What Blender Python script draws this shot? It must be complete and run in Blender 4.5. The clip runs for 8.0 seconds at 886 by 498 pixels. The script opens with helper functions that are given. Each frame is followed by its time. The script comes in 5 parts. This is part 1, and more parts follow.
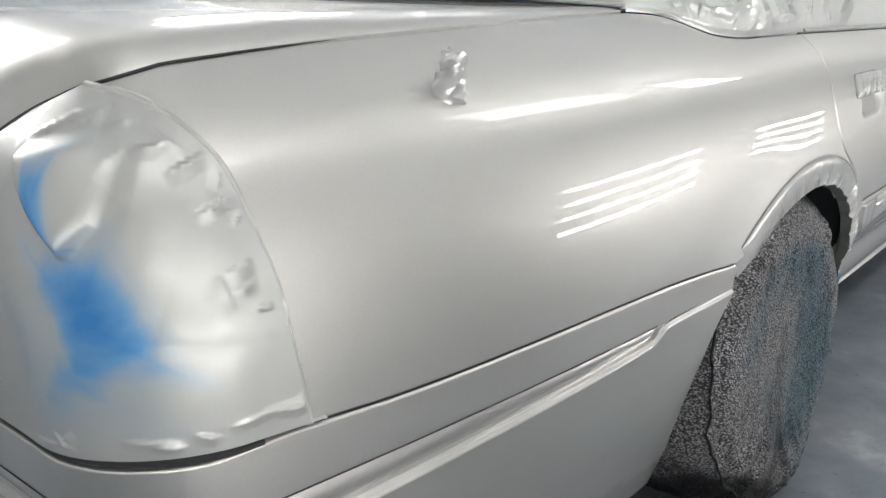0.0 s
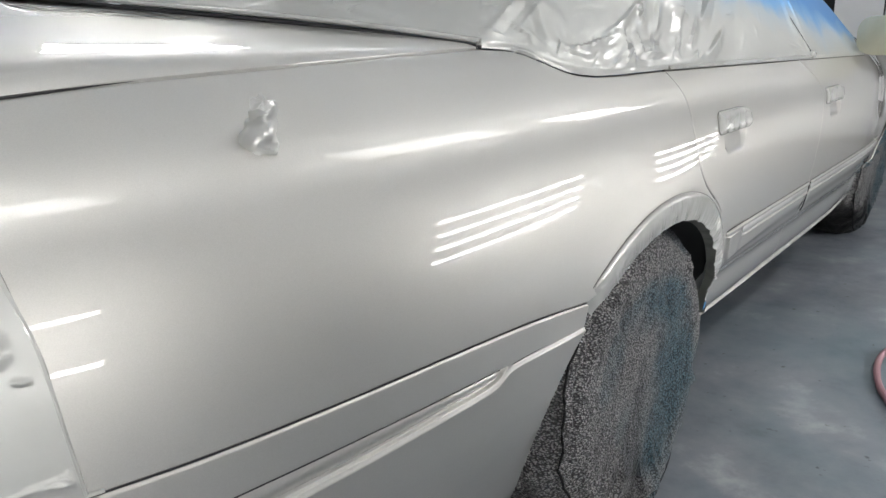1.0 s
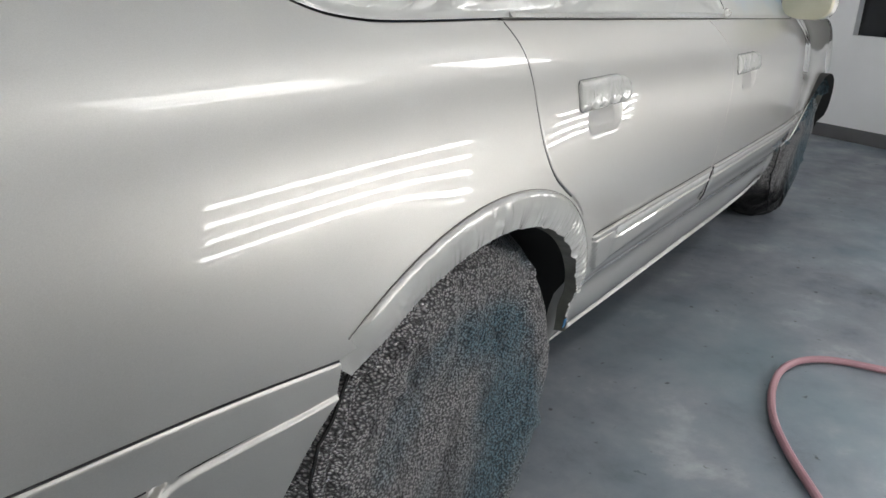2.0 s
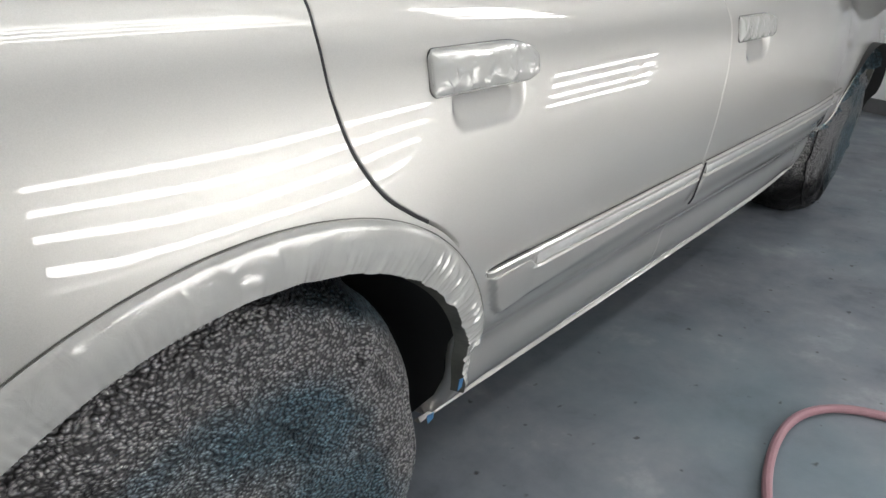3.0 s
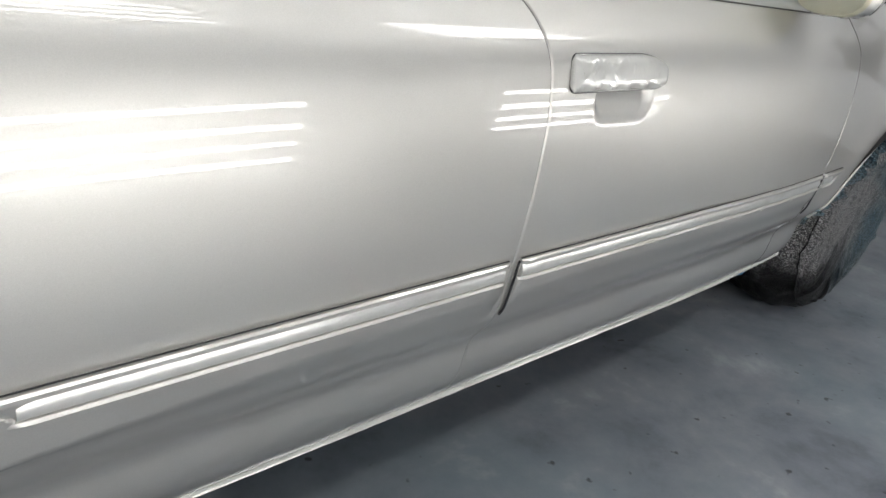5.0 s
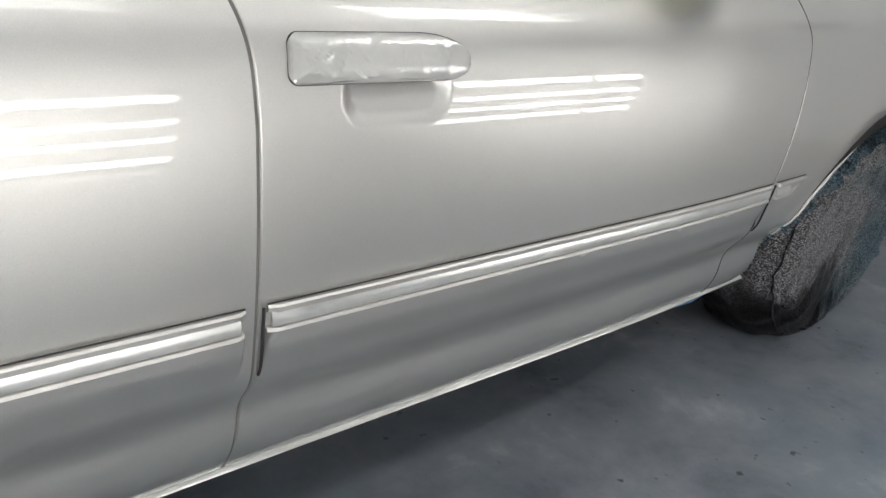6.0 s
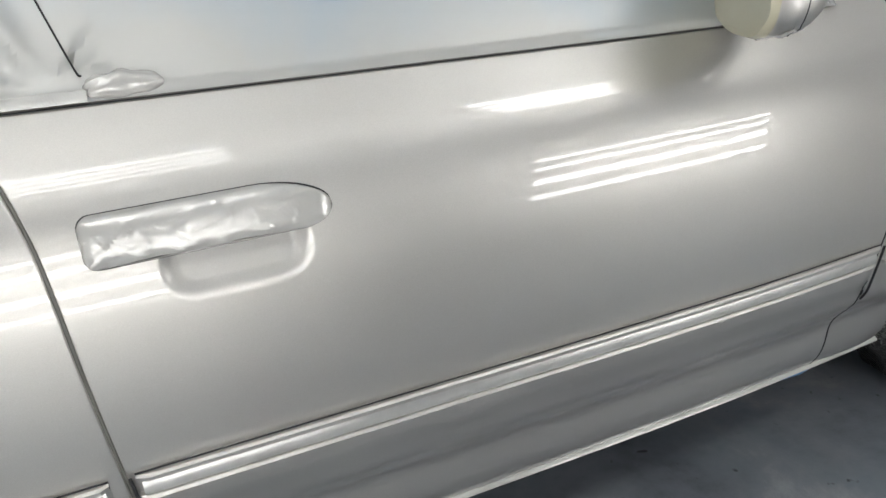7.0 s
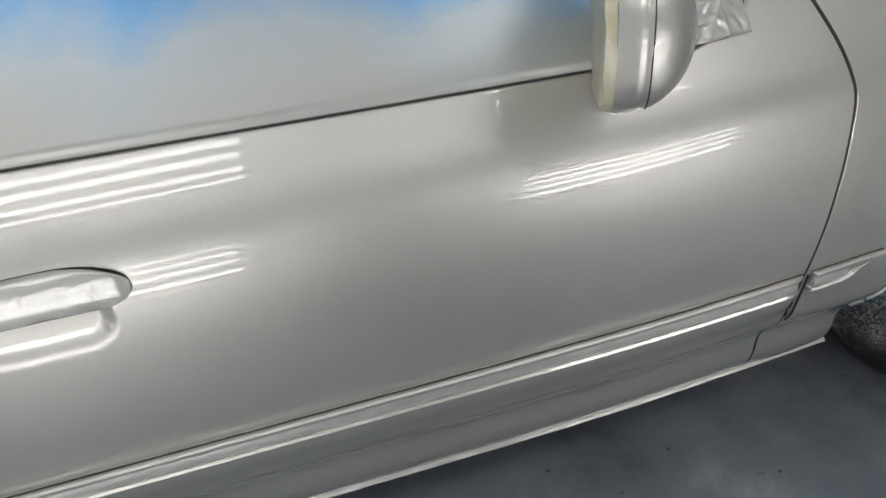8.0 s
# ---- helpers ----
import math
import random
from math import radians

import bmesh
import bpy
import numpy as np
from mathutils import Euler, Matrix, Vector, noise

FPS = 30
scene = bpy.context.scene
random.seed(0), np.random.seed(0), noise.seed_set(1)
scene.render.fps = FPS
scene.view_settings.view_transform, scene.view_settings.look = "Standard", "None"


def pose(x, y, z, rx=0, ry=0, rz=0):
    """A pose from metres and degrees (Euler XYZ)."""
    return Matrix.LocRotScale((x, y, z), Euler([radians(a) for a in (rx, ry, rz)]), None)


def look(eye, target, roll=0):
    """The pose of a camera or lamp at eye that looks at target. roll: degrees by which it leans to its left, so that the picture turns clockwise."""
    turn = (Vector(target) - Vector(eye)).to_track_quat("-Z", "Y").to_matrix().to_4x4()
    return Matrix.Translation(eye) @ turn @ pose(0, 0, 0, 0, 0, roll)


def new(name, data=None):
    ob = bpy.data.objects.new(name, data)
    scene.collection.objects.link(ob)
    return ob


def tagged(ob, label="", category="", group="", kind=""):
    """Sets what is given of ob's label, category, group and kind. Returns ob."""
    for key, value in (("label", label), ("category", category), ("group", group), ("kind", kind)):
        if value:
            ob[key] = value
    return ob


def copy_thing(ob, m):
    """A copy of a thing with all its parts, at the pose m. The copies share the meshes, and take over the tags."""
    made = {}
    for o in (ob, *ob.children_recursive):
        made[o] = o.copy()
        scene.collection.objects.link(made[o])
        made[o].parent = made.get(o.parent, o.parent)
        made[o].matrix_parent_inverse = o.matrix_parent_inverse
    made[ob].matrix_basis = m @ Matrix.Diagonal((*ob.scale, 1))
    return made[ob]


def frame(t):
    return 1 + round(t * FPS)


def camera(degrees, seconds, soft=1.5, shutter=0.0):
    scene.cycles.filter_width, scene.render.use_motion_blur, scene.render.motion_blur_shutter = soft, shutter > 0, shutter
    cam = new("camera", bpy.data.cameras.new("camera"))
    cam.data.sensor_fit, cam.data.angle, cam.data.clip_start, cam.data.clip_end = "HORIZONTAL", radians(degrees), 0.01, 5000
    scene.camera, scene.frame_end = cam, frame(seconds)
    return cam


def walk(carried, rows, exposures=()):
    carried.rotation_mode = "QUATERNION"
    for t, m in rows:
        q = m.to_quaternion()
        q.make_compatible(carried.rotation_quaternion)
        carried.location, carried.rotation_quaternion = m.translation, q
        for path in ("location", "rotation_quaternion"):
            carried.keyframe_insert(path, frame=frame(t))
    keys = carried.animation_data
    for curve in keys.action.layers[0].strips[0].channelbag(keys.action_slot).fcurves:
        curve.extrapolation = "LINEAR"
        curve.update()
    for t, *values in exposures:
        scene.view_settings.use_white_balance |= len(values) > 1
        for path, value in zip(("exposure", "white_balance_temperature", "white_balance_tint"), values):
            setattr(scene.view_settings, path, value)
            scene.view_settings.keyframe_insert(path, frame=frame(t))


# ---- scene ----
# The camera and its walk
cam = camera(60.0, 8.0)
PATH = [
    (0, (-1.317, -0.496, 0.955), (0.06, 0.86, 0.438), -4.1),
    (0.5, (-1.296, -0.543, 0.974), (0.166, 0.748, 0.532), -2.8),
    (1, (-1.203, -0.556, 1.007), (0.299, 0.648, 0.465), -1.2),
    (1.4, (-0.992, -0.535, 0.994), (0.556, 0.582, 0.398), 2.1),
    (1.5, (-0.942, -0.519, 0.997), (0.643, 0.522, 0.362), 2.9),
    (3, (-0.171, -0.502, 0.938), (1.291, 0.639, 0.191), 2.3),
    (3.5, (0.032, -0.565, 0.945), (1.446, 0.651, 0.223), 4.6),
    (4, (0.185, -0.633, 0.945), (1.57, 0.636, 0.257), 5.0),
    (4.5, (0.379, -0.578, 0.948), (1.736, 0.677, 0.183), 7.8),
    (6, (1.023, -0.649, 0.915), (2.234, 0.759, 0.172), 5.8),
    (6.5, (1.276, -0.604, 0.92), (2.35, 0.875, 0.109), 3.1),
    (7, (1.437, -0.679, 1.055), (2.109, 1.01, 0.222), -3.7),
    (7.5, (1.575, -0.663, 1.142), (2.019, 1.025, 0.167), -3.3),
    (8, (1.745, -0.646, 1.225), (2.137, 0.937, 0.068), -5.0),
]
EXPOSURES = [(0, .86), (1.5, .68), (3.0, .66), (4.5, .67), (6.0, .66), (7.0, .53), (8.0, .24)]
walk(cam, [(t, look(e, g, r)) for t, e, g, r in PATH], EXPOSURES)

# ---- light: white booth, fluorescent tubes only ----
world = bpy.data.worlds.new("world")
scene.world = world
world.use_nodes = True
world.node_tree.nodes["Background"].inputs[0].default_value = (0.5, 0.55, 0.6, 1)
world.node_tree.nodes["Background"].inputs[1].default_value = 0.05
TUBE = 14.0

# ---- materials ----
def nodes_of(name):
    m = bpy.data.materials.new(name)
    m.use_nodes = True
    return m, m.node_tree.nodes, m.node_tree.links, m.node_tree.nodes["Principled BSDF"]


def ramp(nodes, links, source, stops):
    r = nodes.new("ShaderNodeValToRGB")
    while len(r.color_ramp.elements) < len(stops):
        r.color_ramp.elements.new(0.5)
    for e, (p, c) in zip(r.color_ramp.elements, stops):
        e.position, e.color = p, (*c, 1)
    links.new(source, r.inputs[0])
    return r.outputs[0]


def noise_tex(nodes, links, scale, detail=4, rough=0.55, stretch=None, distortion=0.0):
    c = nodes.new("ShaderNodeTexCoord")
    n = nodes.new("ShaderNodeTexNoise")
    n.inputs["Scale"].default_value, n.inputs["Detail"].default_value = scale, detail
    n.inputs["Roughness"].default_value, n.inputs["Distortion"].default_value = rough, distortion
    if stretch:
        m = nodes.new("ShaderNodeMapping")
        m.inputs["Scale"].default_value = stretch
        links.new(c.outputs["Object"], m.inputs[0])
        links.new(m.outputs[0], n.inputs["Vector"])
    else:
        links.new(c.outputs["Object"], n.inputs["Vector"])
    return n.outputs["Fac"]


def bump(nodes, links, bsdf, height, strength, distance):
    b = nodes.new("ShaderNodeBump")
    b.inputs["Strength"].default_value, b.inputs["Distance"].default_value = strength, distance
    links.new(height, b.inputs["Height"])
    links.new(b.outputs[0], bsdf.inputs["Normal"])
    return b


def add(nodes, links, a, b, op="ADD"):
    m = nodes.new("ShaderNodeMath")
    m.operation = op
    for k, v in enumerate((a, b)):
        if isinstance(v, (int, float)):
            m.inputs[k].default_value = v
        else:
            links.new(v, m.inputs[k])
    return m.outputs[0]


def hump(n, l, v, mid, half):
    """1 at mid, falling to 0 at half a width on either side."""
    q = add(n, l, add(n, l, v, mid, "SUBTRACT"), 1 / half, "MULTIPLY")
    return add(n, l, 1.0, add(n, l, q, q, "MULTIPLY"), "SUBTRACT")


def make_paint():
    m, n, l, b = nodes_of("champagne_metallic_paint")
    flake = noise_tex(n, l, 900, 2, 0.6)
    broad = noise_tex(n, l, 3.0, 3)
    mix = n.new("ShaderNodeMix")
    mix.data_type = "RGBA"
    mix.inputs[0].default_value = 0.3
    l.new(ramp(n, l, flake, [(0.3, (0.563, 0.552, 0.523)), (0.7, (0.643, 0.630, 0.598))]), mix.inputs[6])
    l.new(ramp(n, l, broad, [(0.3, (0.572, 0.566, 0.545)), (0.7, (0.616, 0.600, 0.560))]), mix.inputs[7])
    l.new(mix.outputs[2], b.inputs["Base Color"])
    b.inputs["Metallic"].default_value = 0.91
    b.inputs["Roughness"].default_value = 0.46
    b.inputs["Coat Weight"].default_value = 1.0
    b.inputs["Coat Roughness"].default_value = 0.016
    peel = n.new("ShaderNodeBump")
    peel.inputs["Strength"].default_value, peel.inputs["Distance"].default_value = 0.012, 0.001
    l.new(noise_tex(n, l, 160, 1), peel.inputs["Height"])
    l.new(peel.outputs[0], b.inputs["Coat Normal"])
    return m


def make_film(name, stops, scale, rough=0.22, fine=60, blue_axis=None):
    m, n, l, b = nodes_of(name)
    l.new(ramp(n, l, noise_tex(n, l, scale, 3, 0.5, blue_axis, 0.6), stops), b.inputs["Base Color"])
    b.inputs["Roughness"].default_value = rough
    b.inputs["Metallic"].default_value = 0.25
    b.inputs["Coat Weight"].default_value = 0.7
    b.inputs["Coat Roughness"].default_value = 0.06
    bump(n, l, b, noise_tex(n, l, fine, 4, 0.6, None, 0.8), 0.22, 0.004)
    return m


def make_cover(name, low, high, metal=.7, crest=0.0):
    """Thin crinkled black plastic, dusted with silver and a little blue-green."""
    m, n, l, b = nodes_of(name)
    c = n.new("ShaderNodeTexCoord")
    mp = n.new("ShaderNodeMapping")
    mp.inputs["Scale"].default_value = (1.0, 1.0, 1.6)
    wn = n.new("ShaderNodeTexNoise")
    wn.inputs["Scale"].default_value, wn.inputs["Detail"].default_value = 30, 3
    warp = n.new("ShaderNodeMix")
    warp.data_type = "VECTOR"
    warp.inputs[0].default_value = 0.010
    l.new(c.outputs["Object"], mp.inputs[0])
    l.new(mp.outputs[0], wn.inputs["Vector"])
    l.new(mp.outputs[0], warp.inputs[4])
    l.new(wn.outputs["Color"], warp.inputs[5])
    cells = []
    for scale in (90, 190):
        v = n.new("ShaderNodeTexVoronoi")
        v.feature = "SMOOTH_F1"
        v.inputs["Scale"].default_value, v.inputs["Smoothness"].default_value = scale, 0.3
        l.new(warp.outputs[1], v.inputs["Vector"])
        cells.append(v.outputs["Distance"])
    pebble = add(n, l, add(n, l, cells[0], .2, "MULTIPLY"), add(n, l, cells[1], .95, "MULTIPLY"))
    pebble = add(n, l, 1.0, pebble, "SUBTRACT")
    xyz = n.new("ShaderNodeSeparateXYZ")
    l.new(c.outputs["Object"], xyz.inputs[0])
    # less spray past the tyre's shoulder, with the arch lip's shade painted in
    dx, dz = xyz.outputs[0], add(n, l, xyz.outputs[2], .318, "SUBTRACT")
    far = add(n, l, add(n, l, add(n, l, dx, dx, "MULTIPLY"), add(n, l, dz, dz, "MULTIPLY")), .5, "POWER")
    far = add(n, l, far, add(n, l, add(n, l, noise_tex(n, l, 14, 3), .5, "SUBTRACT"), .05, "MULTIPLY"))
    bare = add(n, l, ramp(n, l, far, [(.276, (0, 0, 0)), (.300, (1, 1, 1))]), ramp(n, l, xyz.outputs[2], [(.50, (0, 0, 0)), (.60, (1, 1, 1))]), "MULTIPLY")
    # the gun reached the bag's middle; the fade above paints in arch shade
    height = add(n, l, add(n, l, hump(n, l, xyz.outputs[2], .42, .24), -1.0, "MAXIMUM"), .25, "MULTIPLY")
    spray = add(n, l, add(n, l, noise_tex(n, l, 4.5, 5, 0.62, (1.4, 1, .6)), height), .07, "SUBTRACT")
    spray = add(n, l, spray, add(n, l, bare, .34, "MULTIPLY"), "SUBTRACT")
    # more silver on a ring over the tyre's shoulder
    shoulder = add(n, l, hump(n, l, far, .262, .055), 0.0, "MAXIMUM")
    spray = add(n, l, spray, add(n, l, shoulder, crest, "MULTIPLY"))
    tint = add(n, l, noise_tex(n, l, 3.6, 3), add(n, l, xyz.outputs[0], .5, "MULTIPLY"))
    tint = add(n, l, tint, add(n, l, ramp(n, l, far, [(.17, (1, 1, 1)), (.27, (0, 0, 0))]), crest * .6, "MULTIPLY"))
    tint = add(n, l, tint, add(n, l, shoulder, crest * .6, "MULTIPLY"), "SUBTRACT")
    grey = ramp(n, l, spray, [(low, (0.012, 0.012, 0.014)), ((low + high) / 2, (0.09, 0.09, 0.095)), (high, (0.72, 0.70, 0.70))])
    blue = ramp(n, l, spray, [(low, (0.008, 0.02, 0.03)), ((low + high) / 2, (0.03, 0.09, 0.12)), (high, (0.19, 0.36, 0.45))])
    mix = n.new("ShaderNodeMix")
    mix.data_type = "RGBA"
    l.new(ramp(n, l, tint, [(0.48, (0, 0, 0)), (0.64, (.85, .85, .85))]), mix.inputs[0])
    l.new(grey, mix.inputs[6])
    l.new(blue, mix.inputs[7])
    # darkens the colour in the pits between pebbles, as shade would
    pit_shade = n.new("ShaderNodeMix")
    pit_shade.data_type, pit_shade.blend_type = "RGBA", "MULTIPLY"
    pit_shade.inputs[0].default_value = 1.0
    l.new(mix.outputs[2], pit_shade.inputs[6])
    l.new(ramp(n, l, pebble, [(0.36, (0.20, 0.20, 0.205)), (0.64, (1, 1, 1))]), pit_shade.inputs[7])
    # random dark streaks that paint in the shade of the bag's folds
    fold_shade = n.new("ShaderNodeMix")
    fold_shade.data_type, fold_shade.blend_type = "RGBA", "MULTIPLY"
    fold_shade.inputs[0].default_value = 1.0
    l.new(pit_shade.outputs[2], fold_shade.inputs[6])
    l.new(ramp(n, l, noise_tex(n, l, 11, 4, 0.6, (1.3, 1.3, .8), 1.2), [(0.30, (0.30, 0.30, 0.31)), (0.43, (1, 1, 1))]), fold_shade.inputs[7])
    l.new(fold_shade.outputs[2], b.inputs["Base Color"])
    b.inputs["Roughness"].default_value = 0.30
    b.inputs["Metallic"].default_value = metal
    bump(n, l, b, pebble, 1.0, 0.016)
    return m


def make_floor():
    m, n, l, b = nodes_of("painted_concrete_floor")
    big = ramp(n, l, noise_tex(n, l, 3.4, 9, 0.64, None, 0.15), [(0.28, (0.070, 0.080, 0.098)), (0.43, (0.150, 0.166, 0.194)), (0.58, (0.205, 0.222, 0.250)), (0.70, (0.34, 0.355, 0.375))])
    dust = noise_tex(n, l, 1.1, 6, 0.62)
    mix = n.new("ShaderNodeMix")
    mix.data_type = "RGBA"
    l.new(ramp(n, l, dust, [(0.46, (0, 0, 0)), (0.66, (0.6, 0.6, 0.6))]), mix.inputs[0])
    l.new(big, mix.inputs[6])
    mix.inputs[7].default_value = (0.12, 0.17, 0.20, 1)
    specks = n.new("ShaderNodeMix")
    specks.data_type, specks.blend_type = "RGBA", "MULTIPLY"
    specks.inputs[0].default_value = 1.0
    l.new(mix.outputs[2], specks.inputs[6])
    l.new(ramp(n, l, noise_tex(n, l, 26, 2, 0.5), [(0.25, (0.25, 0.25, 0.25)), (0.31, (1, 1, 1))]), specks.inputs[7])
    l.new(specks.outputs[2], b.inputs["Base Color"])
    l.new(ramp(n, l, noise_tex(n, l, 4, 5), [(0.3, (0.30, 0.30, 0.30)), (0.7, (0.62, 0.62, 0.62))]), b.inputs["Roughness"])
    bump(n, l, b, noise_tex(n, l, 120, 5, 0.6), 0.12, 0.003)
    return m


def make_plain(name, colour, rough, metal=0.0, vary=0.12, scale=6.0, coat=0.0):
    m, n, l, b = nodes_of(name)
    lo = tuple(c * (1 - vary) for c in colour)
    hi = tuple(min(1, c * (1 + vary)) for c in colour)
    l.new(ramp(n, l, noise_tex(n, l, scale, 5, 0.6), [(0.3, lo), (0.7, hi)]), b.inputs["Base Color"])
    b.inputs["Roughness"].default_value, b.inputs["Metallic"].default_value = rough, metal
    b.inputs["Coat Weight"].default_value = coat
    bump(n, l, b, noise_tex(n, l, scale * 14, 3), 0.06, 0.002)
    return m


def make_light(name, strength):
    m = bpy.data.materials.new(name)
    m.use_nodes = True
    n = m.node_tree.nodes
    n.clear()
    e, o = n.new("ShaderNodeEmission"), n.new("ShaderNodeOutputMaterial")
    e.inputs[0].default_value, e.inputs[1].default_value = (1.0, 0.985, 0.965, 1), strength
    m.node_tree.links.new(e.outputs[0], o.inputs[0])
    return m


PAINT = make_paint()
SILVER, BLUE = (0.50, 0.505, 0.485), (0.05, 0.26, 0.62)


def make_sprayed(name, field, rough, fine, coat, haze, dry=None, cloud=9):
    """Blue masking film, dusted silver where the spray gun passed; field gives 0 for silver, 1 for bare blue."""
    m, n, l, b = nodes_of(name)
    c = n.new("ShaderNodeTexCoord")
    x = n.new("ShaderNodeSeparateXYZ")
    l.new(c.outputs["Object"], x.inputs[0])
    f = add(n, l, field(n, l, x.outputs[0], x.outputs[1], x.outputs[2]), add(n, l, add(n, l, noise_tex(n, l, cloud, 5, 0.5, None, 0.5), 0.5, "SUBTRACT"), 1.3, "MULTIPLY"))
    l.new(ramp(n, l, f, [(0.05, SILVER), (0.45, (0.44, 0.50, 0.54)), (0.75, (0.16, 0.38, 0.66)), (1.0, BLUE)]), b.inputs["Base Color"])
    b.inputs["Roughness"].default_value, b.inputs["Metallic"].default_value = rough, 0.45
    b.inputs["Coat Weight"].default_value, b.inputs["Coat Roughness"].default_value = coat, haze
    if dry:
        l.new(ramp(n, l, add(n, l, x.outputs[0], .4, "MULTIPLY"), [(dry[0] * .4, (haze, haze, haze)), (dry[1] * .4, (.2, .2, .2))]), b.inputs["Coat Roughness"])
        # the overspray lands drier, so duller, further ahead
        l.new(ramp(n, l, add(n, l, x.outputs[0], .4, "MULTIPLY"), [(dry[0] * .4, (coat, coat, coat)), (dry[1] * .4, (.22, .22, .22))]), b.inputs["Coat Weight"])
    bump(n, l, b, noise_tex(n, l, fine, 3, 0.5, None, 0.6), 0.05, 0.003)
    return m


def window_field(n, l, x, y, z):
    """Bare film shows higher up, and lower towards the front."""
    rise = add(n, l, add(n, l, x, .9, "SUBTRACT"), .095, "MULTIPLY")
    return add(n, l, add(n, l, add(n, l, add(n, l, z, 1.0, "SUBTRACT"), rise), 7.0, "MULTIPLY"), .05)


def lamp_field(n, l, x, y, z):
    """A bare streak slanting down the lamp, painted shade below it, and a bare rim beside the fold."""
    d = add(n, l, y, add(n, l, add(n, l, add(n, l, z, .70, "SUBTRACT"), .245, "MULTIPLY"), .099), "SUBTRACT")
    streak = add(n, l, hump(n, l, d, .020, .042), hump(n, l, z, .760, .082), "MINIMUM")
    # shade of the film turning away at lower left, put into the colour
    pale = add(n, l, add(n, l, hump(n, l, d, .060, .065), hump(n, l, z, .715, .085), "MINIMUM"), .6, "MULTIPLY")
    e = add(n, l, y, add(n, l, add(n, l, add(n, l, z, .814, "SUBTRACT"), .25, "MULTIPLY"), .137), "SUBTRACT")
    rim = add(n, l, hump(n, l, e, .006, .016), hump(n, l, z, .850, .060), "MINIMUM")
    return add(n, l, add(n, l, add(n, l, streak, rim, "MAXIMUM"), pale, "MAXIMUM"), -1.0, "MAXIMUM")


FILM = make_sprayed("oversprayed_window_film", window_field, .44, 25, .8, .05, (.5, 1.0), 4)
LAMPFILM = make_sprayed("oversprayed_lamp_film", lamp_field, .44, 30, .35, .12)
TAPE = make_film("crinkled_masking_film", [(0.3, (0.50, 0.50, 0.475)), (0.7, (0.60, 0.595, 0.565))], 12, 0.22, 40)
YELLOW = make_film("yellow_masking_paper", [(0.3, (0.54, 0.51, 0.36)), (0.7, (0.62, 0.59, 0.45))], 8, 0.6, 60)
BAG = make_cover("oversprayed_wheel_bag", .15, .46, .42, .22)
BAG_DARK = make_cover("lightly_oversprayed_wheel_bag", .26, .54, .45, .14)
FLOOR = make_floor()
WALL = make_plain("white_booth_panel", (0.74, 0.75, 0.76), 0.45, 0, 0.05, 1.5)
CEIL = make_plain("white_ceiling_panel", (0.80, 0.81, 0.81), 0.6, 0, 0.04, 2)
DARK = make_plain("black_underbody", (0.012, 0.012, 0.013), 0.8)
SEAL = make_plain("black_rubber", (0.02, 0.02, 0.022), 0.6)
KERB = make_plain("dark_grey_kerb", (0.09, 0.09, 0.095), 0.7)
STRIP = make_plain("taped_bright_trim", (0.62, 0.62, 0.60), 0.3, 0.6, 0.08, 30, 0.6)
# grey that stands in for the shade inside the panel gaps
GAP_SHADE = make_plain("gap_shade_grey", (0.15, 0.147, 0.135), 0.55)
GLASS = make_plain("dark_glass", (0.012, 0.013, 0.015), 0.15)
HOSE = make_plain("pink_rubber_hose", (0.30, 0.165, 0.19), 0.5)
# darker copy of the tape film, with the wheel arch's shade in its colour
TAPE_SHADED = make_film("shaded_tape_edge", [(0.3, (0.10, 0.10, 0.085)), (0.7, (0.20, 0.20, 0.17))], 14, 0.4, 40)
HOUSING = make_plain("white_enamel_housing", (0.88, 0.88, 0.87), 0.35, 0, 0.03)
BLUETAPE = make_plain("blue_tape", (0.05, 0.17, 0.34), 0.5)
LIT = make_light("lit_tube", TUBE)
LIT_OLD = make_light("worn_lit_tube", TUBE * .7)
LIT_HIGH = make_light("upper_lit_tube", TUBE * .62)
LIT_FRESH = make_light("bright_lit_tube", TUBE * 1.3)
LIT_FILL = make_light("fill_lit_tube", TUBE * 1.7)

# ---- helpers for shapes ----
def finish(name, bm_or_mesh, material, parent=None, label="", normals=None, sharp=None):
    if isinstance(bm_or_mesh, bmesh.types.BMesh):
        me = bpy.data.meshes.new(name)
        bm_or_mesh.to_mesh(me)
        bm_or_mesh.free()
    else:
        me = bm_or_mesh
    me.shade_smooth()
    if sharp is not None:
        me.set_sharp_from_angle(angle=radians(sharp))
    if normals is not None:
        me.normals_split_custom_set_from_vertices(normals)
    me.materials.append(material)
    ob = new(name, me)
    if parent is not None:
        ob.parent = parent
    if label:
        ob["label"] = label
    return ob


def part(name, bm, material, parent, label="", sharp=35):
    return finish(name, bm, material, parent, label, None, sharp)


def mesh_of(name, verts, faces):
    me = bpy.data.meshes.new(name)
    me.from_pydata([tuple(v) for v in verts], [], faces)
    me.update()
    return me


def thing(name, label, category, group="", place=(0, 0, 0)):
    ob = new(name)
    ob.empty_display_size = 0.05
    ob.location = place
    return tagged(ob, label, category, group)


